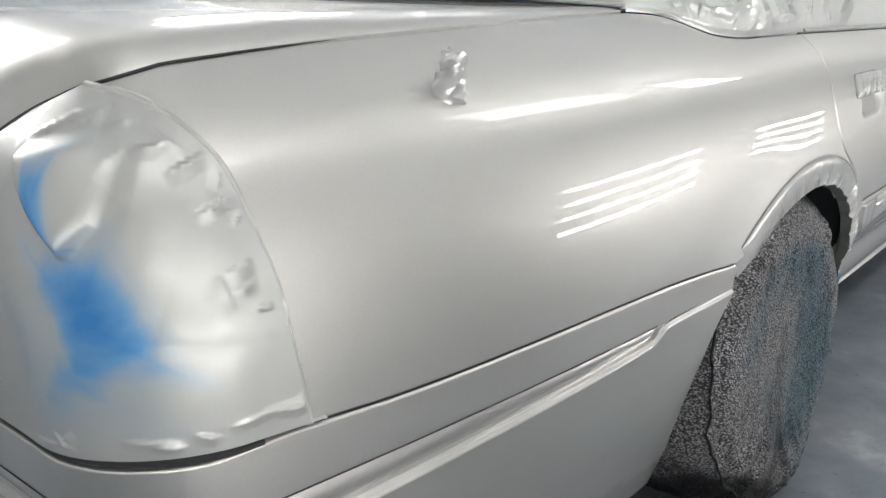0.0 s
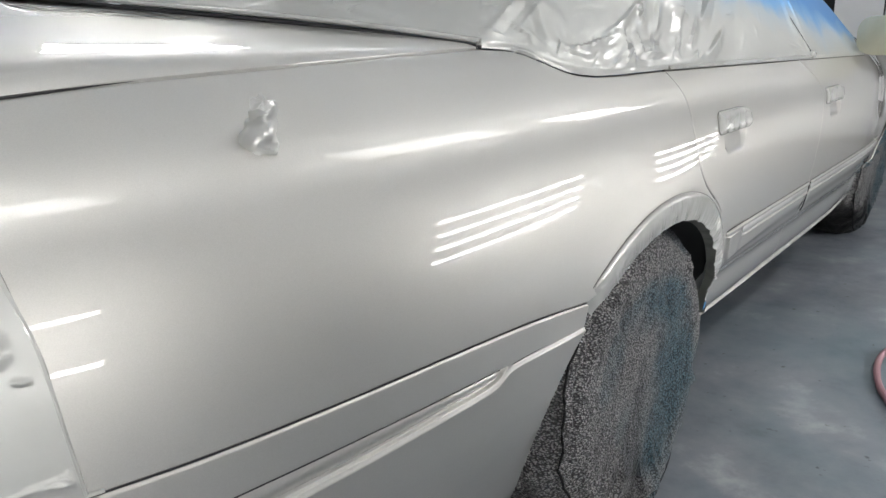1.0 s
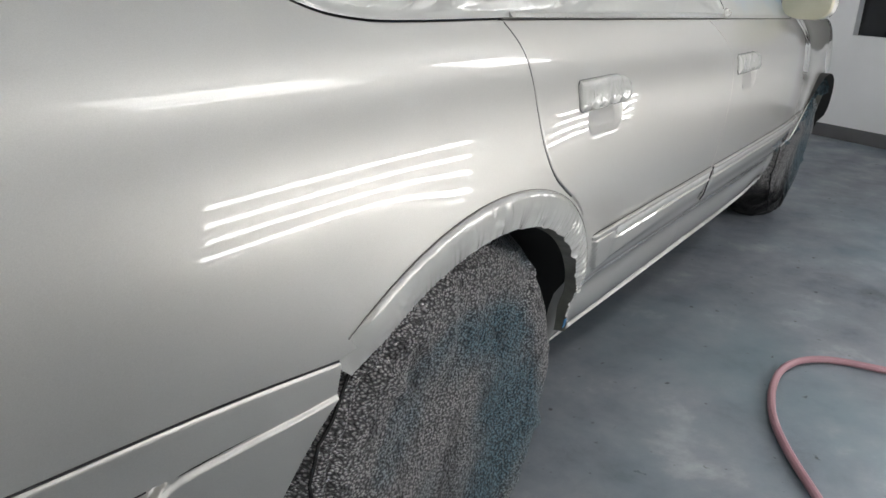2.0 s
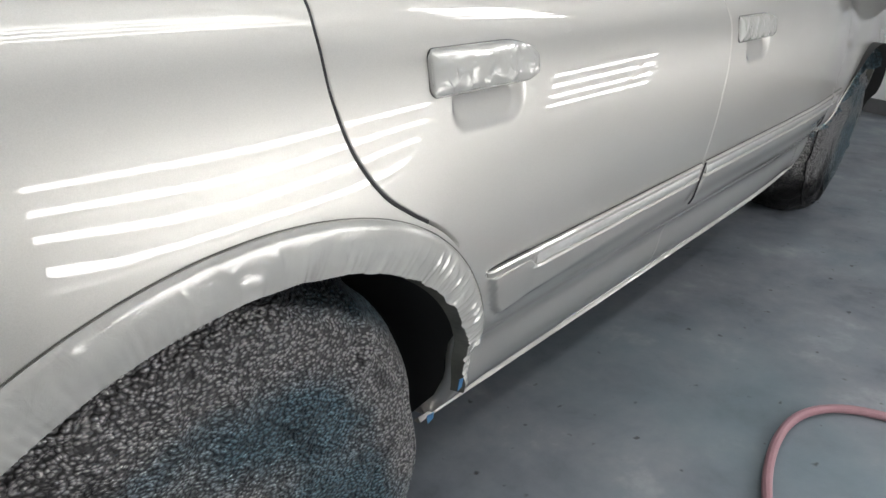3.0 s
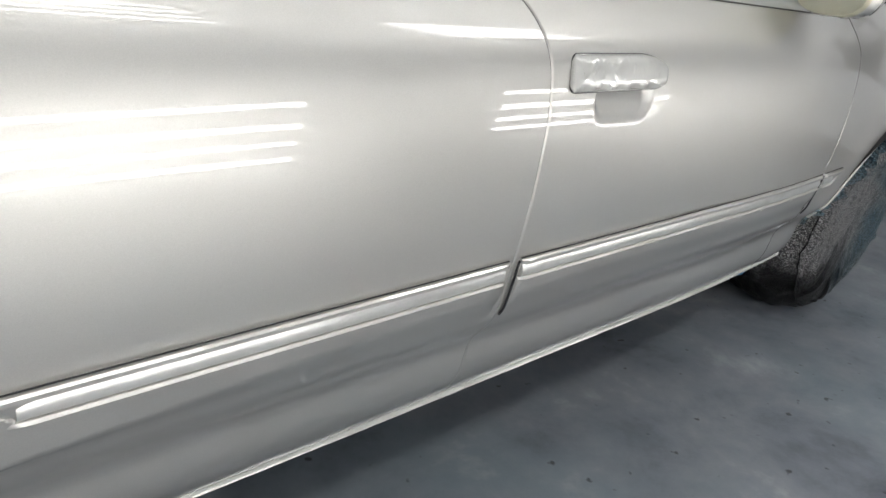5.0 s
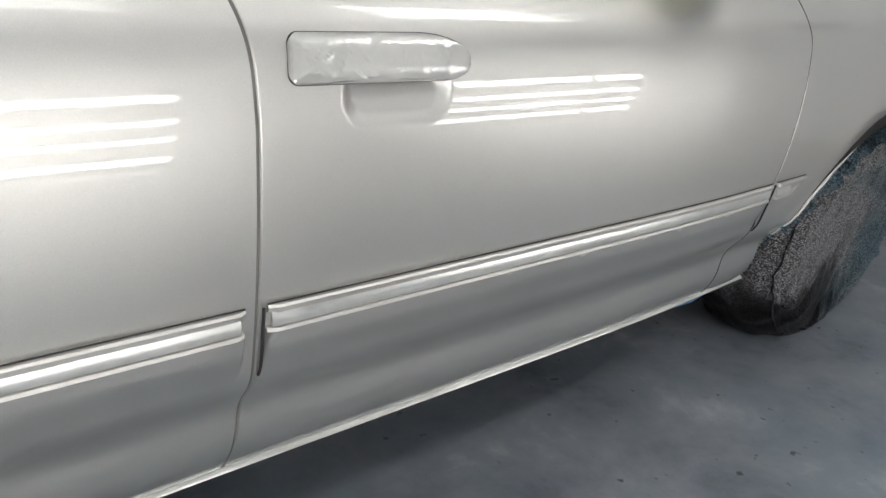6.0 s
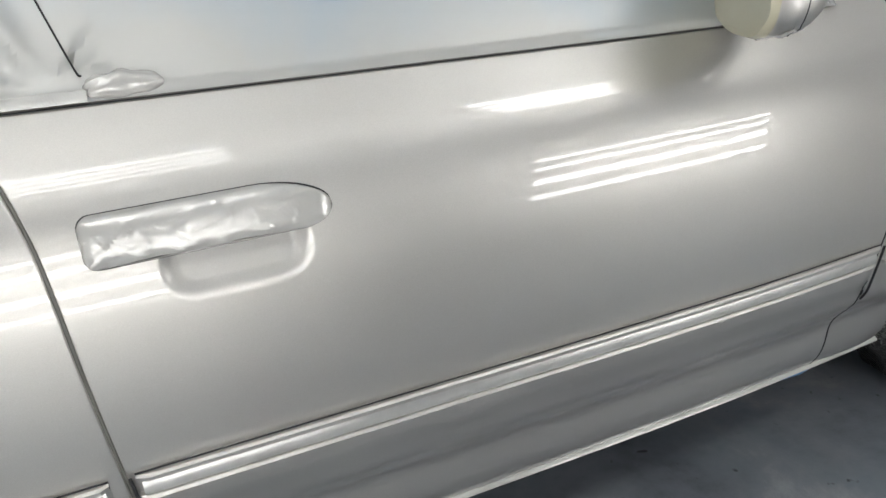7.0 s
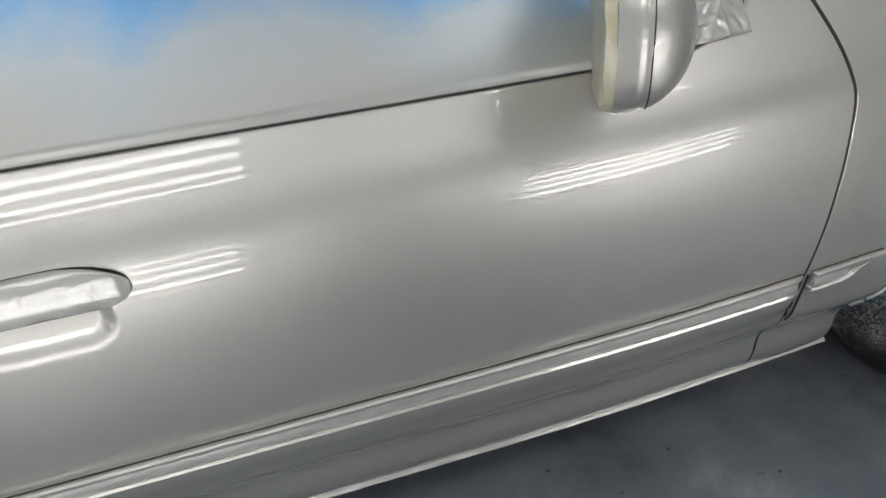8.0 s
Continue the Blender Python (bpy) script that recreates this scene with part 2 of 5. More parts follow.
def box(bm, lo, hi, bevel=0.0, segments=2):
    vs = bmesh.ops.create_cube(bm, size=1)["verts"]
    for v in vs:
        v.co = Vector([lo[i] + (v.co[i] + 0.5) * (hi[i] - lo[i]) for i in range(3)])
    if bevel:
        es = list({e for v in vs for e in v.link_edges})
        bmesh.ops.bevel(bm, geom=es, offset=bevel, segments=segments, affect="EDGES", profile=0.5)
    return bm


def tube(bm, points, radius, sides=10, closed=False):
    rings = []
    n = len(points)
    for i, p in enumerate(points):
        a, b = points[max(i - 1, 0)], points[min(i + 1, n - 1)]
        d = (Vector(b) - Vector(a)).normalized()
        side = d.cross(Vector((0, 0, 1)))
        side = side.normalized() if side.length > 1e-4 else Vector((1, 0, 0))
        up = side.cross(d)
        rings.append([bm.verts.new(Vector(p) + radius * (math.cos(k * 2 * math.pi / sides) * side + math.sin(k * 2 * math.pi / sides) * up)) for k in range(sides)])
    for r, q in zip(rings, rings[1:]):
        for k in range(sides):
            bm.faces.new((r[k], r[(k + 1) % sides], q[(k + 1) % sides], q[k]))
    bm.faces.new(rings[0][::-1])
    bm.faces.new(rings[-1])
    bmesh.ops.recalc_face_normals(bm, faces=bm.faces)
    return bm


def curve(points, n=8):
    """A smooth line through the points (Catmull-Rom)."""
    P = [np.array(p, float) for p in points]
    P = [2 * P[0] - P[1]] + P + [2 * P[-1] - P[-2]]
    out = []
    for a, b, c, d in zip(P, P[1:], P[2:], P[3:]):
        for k in range(n):
            t = k / n
            out.append(0.5 * (2 * b + (c - a) * t + (2 * a - 5 * b + 4 * c - d) * t * t + (3 * b - a - 3 * c + d) * t ** 3))
    return [tuple(p) for p in out] + [tuple(P[-2])]


def natural(xs, ys):
    """Natural cubic spline through (xs, ys)."""
    xs, ys = np.array(xs, float), np.array(ys, float)
    n, h = len(xs), np.diff(xs)
    A, b = np.zeros((n, n)), np.zeros(n)
    A[0, 0] = A[-1, -1] = 1
    for i in range(1, n - 1):
        A[i, i - 1], A[i, i], A[i, i + 1] = h[i - 1], 2 * (h[i - 1] + h[i]), h[i]
        b[i] = 3 * ((ys[i + 1] - ys[i]) / h[i] - (ys[i] - ys[i - 1]) / h[i - 1])
    c = np.linalg.solve(A, b)
    d, s = np.diff(c) / (3 * h), np.diff(ys) / h - h * (2 * c[:-1] + c[1:]) / 3

    def f(x):
        x = np.asarray(x, float)
        i = np.clip(np.searchsorted(xs, x) - 1, 0, n - 2)
        t = x - xs[i]
        return ys[i] + t * (s[i] + t * (c[i] + t * d[i]))
    return f


def smooth(a, b, x):
    t = np.clip((np.asarray(x, float) - a) / (b - a), 0, 1)
    return t * t * (3 - 2 * t)


# ---- the car's side: a plan line (along u) and an upright profile (inset against height) ----
CENTRE = 0.9
FOOT = [(.15, .21), (.20, .182), (.225, .160), (.245, .1410), (.260, .1290), (.272, .1205), (.281, .1148), (.288, .1108), (.295, .1075), (.305, .1035), (.325, .0978), (.345, .0945), (.365, .0912), (.385, .0825), (.41, .0635), (.43, .0500), (.46, .0400), (.50, .03158), (.56, .02042), (.62, .011)]
WAIST = [(.29, .11965), (.36, .07486), (.43, .04838), (.50, .03158), (.56, .02042), (.62, .011), (.66, .00659), (.70, .0035), (.74, .00206), (.77, .00309)]
REAR_UPPER = [(.80, .00631), (.825, .01075), (.85, .01767), (.875, .0291), (.90, .04754), (.925, .07384), (.95, .10449), (.97, .13499), (.985, .17306), (.9975, .22215)]
FRONT_UPPER = [(.80, .0058), (.82, .0101), (.84, .0182), (.86, .0307), (.88, .0458), (.90, .0617), (.925, .0834), (.95, .1102), (.97, .140), (.985, .177), (.9975, .225)]


def joined(upper):
    low, high = natural(*zip(*FOOT)), natural(*zip(*(WAIST + upper)))
    def f(z):
        k = smooth(.44, .54, z)
        return (1 - k) * low(np.minimum(z, .62)) + k * high(np.maximum(z, .29))
    return f


profile, front_profile = joined(REAR_UPPER), joined(FRONT_UPPER)


def heading(u):
    u = np.asarray(u, float)
    rear = -0.23 * np.clip(-0.2 - u, 0, 0.8) - 6.0 * np.clip(-1.0 - u, 0, 0.22)
    front = 0.06 * np.clip(u - 1.9, 0, 1.6) + 2.6 * np.clip(u - 3.5, 0, 0.5)
    return rear + front


US = np.arange(-2.2, 4.9, 0.005)
_a = heading(US)
_x, _y = np.cumsum(np.cos(_a)) * 0.005, np.cumsum(np.sin(_a)) * 0.005
_k = int(np.argmin(abs(US - 0.5)))
PX, PY = _x - _x[_k] + 0.5, _y - _y[_k]


def nose_in(u, z):
    """How far the body draws in towards the front wheel, more so higher up."""
    return smooth(2.12, 2.7, u) * (.010 + .034 * smooth(.52, .86, z))


def side(u, z, out=0.0):
    """Points on the car's side, out metres proud of it."""
    u, z = np.asarray(u, float), np.asarray(z, float)
    a = heading(u)
    w = smooth(.1, 1.3, u)
    d = (1 - w) * profile(z) + w * front_profile(z) + nose_in(u, z) - out
    return np.stack([np.interp(u, US, PX) - np.sin(a) * d, np.interp(u, US, PY) + np.cos(a) * d, z + 0 * u], -1)


def side_normal(u, z, out, e=1e-3):
    f = lambda uu, zz: side(uu, zz, out(uu, zz))
    n = np.cross(f(u, z + e) - f(u, z - e), f(u + e, z) - f(u - e, z))
    return -n / np.linalg.norm(n, axis=-1, keepdims=True)


def flat(u, z):
    return 0.0 * np.asarray(u, float)


def flare(u, z):
    """The lip swelling out round each wheel arch."""
    r = 0.0
    for cx in (0.215, 2.99):
        q = np.hypot((np.asarray(u, float) - cx) / .45, (np.asarray(z, float) - .26) / .41)
        r = r + .0055 * np.exp(-((q - 1.0) / .16) ** 2)
    return r


def inside(P, poly):
    """Which of the points P lie in the polygon."""
    x, y = P[:, 0], P[:, 1]
    r = np.zeros(len(P), bool)
    for (ax, ay), (bx, by) in zip(poly, poly[1:] + poly[:1]):
        if ay == by:
            continue
        r ^= ((ay > y) != (by > y)) & (x < (bx - ax) * (y - ay) / (by - ay) + ax)
    return r


def inset(poly, d):
    """The polygon drawn in by d."""
    P = np.array(poly, float)
    keep = [i for i in range(len(P)) if np.linalg.norm(P[i] - P[i - 1]) > 1e-4]
    P = P[keep]
    area = np.sum(P[:, 0] * np.roll(P[:, 1], -1) - np.roll(P[:, 0], -1) * P[:, 1])
    T = np.roll(P, -1, 0) - np.roll(P, 1, 0)
    T /= np.linalg.norm(T, axis=1, keepdims=True) + 1e-9
    N = np.stack([-T[:, 1], T[:, 0]], 1) * (1 if area > 0 else -1)
    return [tuple(p) for p in P + d * N], N


def panel(name, outline, parent, material=None, out=flat, gap=0.0036, lip=0.03, du=0.05, dz=0.011, extra=(), label="", mirror=False, lines=()):
    """A sheet-metal panel on the car's side, cut to the outline (u, z), with a rolled edge turned in."""
    from mathutils.geometry import delaunay_2d_cdt
    poly, N = inset(outline, gap)
    P = np.array(poly)
    lo, hi = P[:, 1].min(), P[:, 1].max()
    gz = np.arange(lo, hi, dz) if dz < .01 else np.concatenate([np.arange(lo, min(hi, .74), dz), np.arange(max(lo, .74), hi, .0045)])
    gu = np.arange(P[:, 0].min(), P[:, 0].max(), du)
    G = np.array([(a, b) for b in gz for a in gu] + [tuple(e) for e in extra])
    G = G[inside(G, poly)]
    near = np.min(np.hypot((G[:, None, 0] - P[None, :, 0]) / 2, G[:, None, 1] - P[None, :, 1]), axis=1)
    G = G[near > (0.004 if dz > .01 else .0012)]
    if len(extra):
        # no coarse grid inside the finely set part
        E = np.array(extra)
        fine = (G[:, 0] > E[:, 0].min()) & (G[:, 0] < E[:, 0].max()) & (G[:, 1] > E[:, 1].min()) & (G[:, 1] < E[:, 1].max())
        known = {(round(a, 6), round(b, 6)) for a, b in extra}
        G = G[[not f or (round(a, 6), round(b, 6)) in known for f, (a, b) in zip(fine, G)]]
    if len(lines):
        # rows of points along a crease replace the plain grid near it
        L = np.array(lines)
        gap_to = np.min(np.hypot((G[:, None, 0] - L[None, :, 0]) / 4, G[:, None, 1] - L[None, :, 1]), axis=1)
        L = L[inside(L, poly)]
        L = L[np.min(np.hypot(L[:, None, 0] - P[None, :, 0], L[:, None, 1] - P[None, :, 1]), axis=1) > .002]
        G = np.concatenate([G[gap_to > .003], L])
    n = len(poly)
    vs, _, fs, *_ = delaunay_2d_cdt([Vector(p) for p in poly] + [Vector(g) for g in G], [(i, (i + 1) % n) for i in range(n)], [], 1, 1e-6)
    V = np.array([tuple(v) for v in vs])
    cen = np.array([V[list(f)].mean(0) for f in fs])
    ok = inside(cen, poly)
    fs = [list(f) for f, k in zip(fs, ok) if k]
    face = side(V[:, 0], V[:, 1], out(V[:, 0], V[:, 1]))
    norm = side_normal(V[:, 0], V[:, 1], out)
    R1 = side(P[:, 0] - 0.0014 * N[:, 0], P[:, 1] - 0.0014 * N[:, 1], out(P[:, 0], P[:, 1]) - 0.0020)
    R2 = side(P[:, 0] - 0.0016 * N[:, 0], P[:, 1] - 0.0016 * N[:, 1], out(P[:, 0], P[:, 1]) - lip)
    outward = np.stack([-N[:, 0], 0 * N[:, 0], -N[:, 1]], 1)
    order = {}
    for i, v in enumerate(V):
        order.setdefault((round(v[0], 5), round(v[1], 5)), i)
    rim = [order.get((round(p[0], 5), round(p[1], 5))) for p in poly]
    verts = np.concatenate([face, R1, R2])
    base = side_normal(P[:, 0], P[:, 1], out)
    n1 = base + outward
    norms = np.concatenate([norm, n1 / np.linalg.norm(n1, axis=1, keepdims=True), outward])
    faces = fs
    m = len(V)
    area = np.sum(P[:, 0] * np.roll(P[:, 1], -1) - np.roll(P[:, 0], -1) * P[:, 1])
    for i in range(n):
        j = (i + 1) % n
        if rim[i] is None or rim[j] is None:
            continue
        for a, b, c, d in ((rim[i], rim[j], m + j, m + i), (m + i, m + j, m + n + j, m + n + i)):
            faces.append([d, c, b, a] if area > 0 else [a, b, c, d])
    # faces look outwards
    f0 = []
    for f in faces:
        p = verts[f]
        w = np.cross(p[1] - p[0], p[2] - p[0])
        f0.append(f if np.dot(w, norms[f].sum(0)) >= 0 else f[::-1])
    if mirror:
        verts = verts * (1, -1, 1) + (0, 2 * CENTRE, 0)
        norms = norms * (1, -1, 1)
        f0 = [f[::-1] for f in f0]
    return finish(name, mesh_of(name, verts, f0), material or PAINT, parent, label, [tuple(v) for v in norms])


def strip(name, section, u0, u1, top, parent, material, steps=40, label="", sharp=30, tilt=lambda u: 0.0):
    """A moulding along the car's side; section(u) gives (height below top(u), proud) pairs."""
    bm = bmesh.new()
    rows = []
    for k in range(steps + 1):
        u = u0 + (u1 - u0) * k / steps
        rows.append([bm.verts.new(side(u + tilt(u) * dz, top(u) + dz, o)) for dz, o in section(u)])
    for a, b in zip(rows, rows[1:]):
        for i in range(len(a) - 1):
            bm.faces.new((a[i], a[i + 1], b[i + 1], b[i]))
    bm.faces.new(rows[0])
    bm.faces.new(rows[-1][::-1])
    bmesh.ops.recalc_face_normals(bm, faces=bm.faces)
    return part(name, bm, material, parent, label, sharp)


def grid(f, nu, nv):
    """A mesh grid of f(s, t) with s and t from 0 to 1."""
    verts = [f(i / nu, j / nv) for j in range(nv + 1) for i in range(nu + 1)]
    faces = [(j * (nu + 1) + i, j * (nu + 1) + i + 1, (j + 1) * (nu + 1) + i + 1, (j + 1) * (nu + 1) + i) for j in range(nv) for i in range(nu)]
    return verts, faces


def crease(p, scale, seed=0.0):
    """Crumpled film: sharp ridges, 0 to 1."""
    q = Vector(p) * scale + Vector((seed, seed * 1.7, -seed))
    a = 1 - abs(noise.noise(q)) * 2.2
    b = 1 - abs(noise.noise(q * 2.3 + Vector((5, 1, 3)))) * 2.2
    return max(a, 0) ** 2 * 0.65 + max(b, 0) ** 2 * 0.35


def crumple(x, y, seed=0.0, octaves=((5, .5), (8, .32), (13, .2), (21, .12))):
    """Sharp flat-faced folds, as in crushed plastic film, about -0.5 to 0.5."""
    r, k = 0.0, 0
    for f, a in octaves:
        for j in range(2):
            k += 1
            t = seed * 2.1 + k * 2.399
            w = noise.noise(Vector((x * f * .45, y * f * .45, seed + k * 7.3)))
            q = (x * math.cos(t) + y * math.sin(t)) * f + 1.1 * w + k * .37
            r += a * (abs((q % 1.0) * 2 - 1) - .5) * (.35 + .65 * max(0.0, min(1.0, .5 + 1.5 * noise.noise(Vector((x * 4, y * 4, k + seed))))))
    return r


def tents(x, y, folds):
    """Pinched folds in a film: each (ax, ay, bx, by, height, steep side, gentle side)."""
    x, y = np.asarray(x, float), np.asarray(y, float)
    r = np.zeros(np.shape(x))
    for ax, ay, bx, by, h, w1, w2 in folds:
        L = math.hypot(bx - ax, by - ay) + 1e-9
        tx, ty = (bx - ax) / L, (by - ay) / L
        along = ((x - ax) * tx + (y - ay) * ty) / L
        s = (y - ay) * tx - (x - ax) * ty
        body = np.clip(1 - np.where(s > 0, s / w1, -s / w2), 0, 1)
        r = r + h * body * np.clip(np.minimum(along + .05, 1.05 - along) * 2.2, 0, 1)
    return r


def random_folds(seed, n, x0, x1, y0, y1, long, slope, lean=1.6):
    rng = random.Random(seed)
    res = []
    for _ in range(n):
        x, y = rng.uniform(x0, x1), y0 + (y1 - y0) * rng.random() ** 1.5
        a, L = rng.gauss(.5, lean), rng.uniform(.35, 1) * long
        k = rng.uniform(.5, 1.2)
        w2 = L * rng.uniform(.12, .34)
        res.append((x, y, x + L * math.cos(a), y + L * math.sin(a), slope * k * w2, L * rng.uniform(.035, .08), w2))
    return res


# ---- the room ----
X0, X1, Y0, Y1, H = -3.2, 6.2, -1.06, 2.98, 2.65
def slab(name, lo, hi, material, label):
    return tagged(part(name, box(bmesh.new(), lo, hi), material, None), label, "", "", "structure")


slab("floor", (X0 - .2, Y0 - .2, -.15), (X1 + 1.4, Y1 + .2, 0), FLOOR, "stained blue-grey painted concrete floor")
slab("ceiling", (X0 - .2, Y0 - .2, H), (X1 + 1.4, Y1 + .2, H + .1), CEIL, "plain white booth ceiling")
slab("wall_south", (X0 - .2, Y0 - .15, 0), (X1 + 1.4, Y0, H), WALL, "white painted booth wall with light boxes")
slab("wall_north", (X0 - .2, Y1, 0), (X1 + 1.4, Y1 + .15, H), WALL, "white painted booth wall behind the car")
slab("wall_west", (X0 - .15, Y0, 0), (X0, Y1, H), WALL, "plain white booth wall")


def end_wall():
    """The booth's far end, a little askew to the car, with a dark window and a kerb."""
    a, b = Vector((4.82, Y0, 0)), Vector((6.62, Y1, 0))
    d = (b - a).normalized()
    n = Vector((d.y, -d.x, 0))
    def slab_on(name, s0, s1, z0, z1, t0, t1, material, label):
        bm = bmesh.new()
        vs = [a + d * s + n * t + Vector((0, 0, z)) for z in (z0, z1) for t in (t0, t1) for s in (s0, s1)]
        v = [bm.verts.new(p) for p in vs]
        for q in ((0, 1, 3, 2), (4, 5, 7, 6), (0, 1, 5, 4), (2, 3, 7, 6), (0, 2, 6, 4), (1, 3, 7, 5)):
            bm.faces.new([v[i] for i in q])
        bmesh.ops.recalc_face_normals(bm, faces=bm.faces)
        return tagged(part(name, bm, material, None), label, "", "", "structure")
    length = (b - a).length
    wins = ((.80, 1.475, .71, 1.5), (2.22, 2.95, .76, 1.6))
    white = "white end wall with two dark windows"
    cuts = [0] + [w for q in wins for w in q[:2]] + [length]
    for s0, s1 in zip(cuts[::2], cuts[1::2]):
        slab_on("wall_east", s0, s1, 0, H, 0, .15, WALL, white)
    for k, (s0, s1, z0, z1) in enumerate(wins):
        slab_on("wall_east", s0, s1, 0, z0, 0, .15, WALL, white)
        slab_on("wall_east", s0, s1, z1, H, 0, .15, WALL, white)
        slab_on("window_%d" % (k + 1), s0, s1, z0, z1, .06, .08, GLASS, "dark unlit window pane in the end wall")
    slab_on("trim", 1.79, 1.802, .60, H, -.006, -.001, SEAL, "thin dark joint strip on the end wall")
    slab_on("baseboard", 0, length, 0, .09, -.03, -.002, KERB, "dark kerb along the foot of the end wall")


end_wall()


def light_box(place, turn, length=1.2, lit=(1, 1, 1, 1), pitch=.12, glow=None):
    """Four fluorescent tubes in a white shallow housing; it lies in its own xz plane and faces +y."""
    t = thing("light_fixture", "white wall light box with four fluorescent tubes" if all(lit) else "white wall light box with two dead tubes", "light fixture", "booth light boxes")
    w = length / 2 + .05
    bm = bmesh.new()
    box(bm, (-w, -.02, -.25), (w, 0, .25))
    for lo, hi in (((-w, 0, .235), (w, .05, .25)), ((-w, 0, -.25), (w, .05, -.235)), ((-w, 0, -.235), (-w + .015, .05, .235)), ((w - .015, 0, -.235), (w, .05, .235))):
        box(bm, lo, hi, .004, 1)
    part("housing", bm, HOUSING, t)
    for k, z in enumerate((-1.5 * pitch, -.5 * pitch, .5 * pitch, 1.5 * pitch)):
        part("tube", tube(bmesh.new(), [(-w + .07, .03, z), (w - .07, .03, z)], .016, 10), (glow or LIT) if lit[k] else HOUSING, t, "lit white fluorescent tube" if lit[k] else "dead grey fluorescent tube")
        for e in (-1, 1):
            part("lampholder", box(bmesh.new(), (e * (w - .045) - .018, 0, z - .02), (e * (w - .045) + .018, .05, z + .02), .004, 1), HOUSING, t)
    t.matrix_world = pose(*place, *turn)
    return t


# two rows of light boxes on the near wall, added fill ones opposite
LOW, HIGH = .47, 2.12
light_box((1.03, Y0, LOW), (0, 0, 0), 1.25, glow=LIT_OLD)
light_box((2.82, Y0, LOW + .045), (0, 0, 0), .94, (1, 1, 1, 1), .092, LIT_OLD)
light_box((-1.36, Y0, LOW), (0, 0, 0), 1.2, (1, 0, 0, 1), glow=LIT_FRESH)
lamp_d = light_box((1.10, Y0, HIGH), (0, 0, 0), 1.2, glow=LIT_HIGH)
light_box((2.96, Y0, HIGH), (0, 0, 0), .90, glow=LIT)
copy_thing(lamp_d, pose(-1.15, Y0, HIGH))
# unseen light boxes put on the far wall to lift the fill light
lamp_fill = light_box((1.05, Y1, HIGH), (0, 0, 180), 1.2, glow=LIT_FILL)
for x in (-1.2, 2.9):
    copy_thing(lamp_fill, pose(x, Y1, HIGH, 0, 0, 180))


def cable():
    line = curve([(2.99, Y0 + .02, 1.6), (2.98, Y0 + .05, 1.1), (2.93, Y0 + .075, .76), (2.97, Y0 + .08, .66), (3.04, Y0 + .085, .58), (3.03, Y0 + .085, .52), (2.96, Y0 + .085, .47), (2.95, Y0 + .085, .41), (3.03, Y0 + .085, .35), (3.06, Y0 + .085, .28), (3.0, Y0 + .08, .12), (2.9, Y0 + .1, .008), (2.7, Y0 + .12, .008)], 8)
    tagged(part("cable", tube(bmesh.new(), line, .010, 8), SEAL, None), "grey cable hanging loosely in front of a light box", "cable")


cable()

# ---- the car ----
car = thing("car", "champagne silver saloon car, freshly painted, masked for spraying", "car")
AX_R, AX_F, ARCH = 0.215, 2.99, 0.26


def arc(cx, a, b, t0, t1, n=40):
    """Points of a wheel arch, from angle t0 to t1 (degrees, 0 ahead, 90 up)."""
    return [(cx + a * math.cos(radians(t0 + (t1 - t0) * k / n)), ARCH + b * math.sin(radians(t0 + (t1 - t0) * k / n))) for k in range(n + 1)]


def belt(u):
    return 0.931 - 0.017 * u


BUMPER_TOP = curve([(-1.5, .632), (-1.3, .626), (-1.2, .622), (-1.078, .618), (-.94, .611), (-.842, .605), (-.74, .602), (-.577, .599), (-.46, .596), (-.302, .587), (-.105, .566)])
LAMP_EDGE = curve([(-.943, .614), (-.954, .69), (-.963, .76), (-.975, .81), (-.987, .861), (-1.001, .890), (-1.03, .914), (-1.085, .932), (-1.161, .941)])
TRUNK_GAP = curve([(-1.161, .941), (-1.047, .951), (-.935, .959), (-.82, .966), (-.70, .970), (-.472, .977), (-.205, .983)])
GLASS_LINE = curve([(-.205, .983), (-.135, .976), (-.10, .960), (-.06, .942), (-.015, .933), (.07, .9275), (.305, .926)])
GAP_R = curve([(.305, .926), (.308, .884), (.306, .852), (.310, .803), (.332, .747), (.373, .697), (.42, .664), (.485, .625), (.545, .572)])
GAP_B = curve([(1.275, belt(1.275)), (1.298, .890), (1.32, .86), (1.335, .81), (1.341, .75), (1.344, .69), (1.349, .60), (1.353, .53), (1.357, .45), (1.361, .38), (1.360, .31), (1.356, .252)])
GAP_F = curve([(2.377, .955), (2.399, .921), (2.421, .876), (2.434, .838), (2.443, .803), (2.442, .744), (2.439, .66), (2.434, .56), (2.432, .50), (2.432, .45), (2.436, .42), (2.440, .36), (2.446, .30), (2.448, .268)])

ARCH_IN = (0.42, 0.385)
t_front = math.degrees(math.atan2((.572 - ARCH) / .385, (.545 - AX_R) / .42))
for flip in (False, True):
    panel("quarter_panel", BUMPER_TOP[32:] + arc(AX_R, *ARCH_IN, 127, t_front + 6)[1:] + GAP_R[::-1] + GLASS_LINE[::-1][1:] + TRUNK_GAP[::-1][1:] + LAMP_EDGE[::-1][1:-1], car, out=flare, mirror=flip)


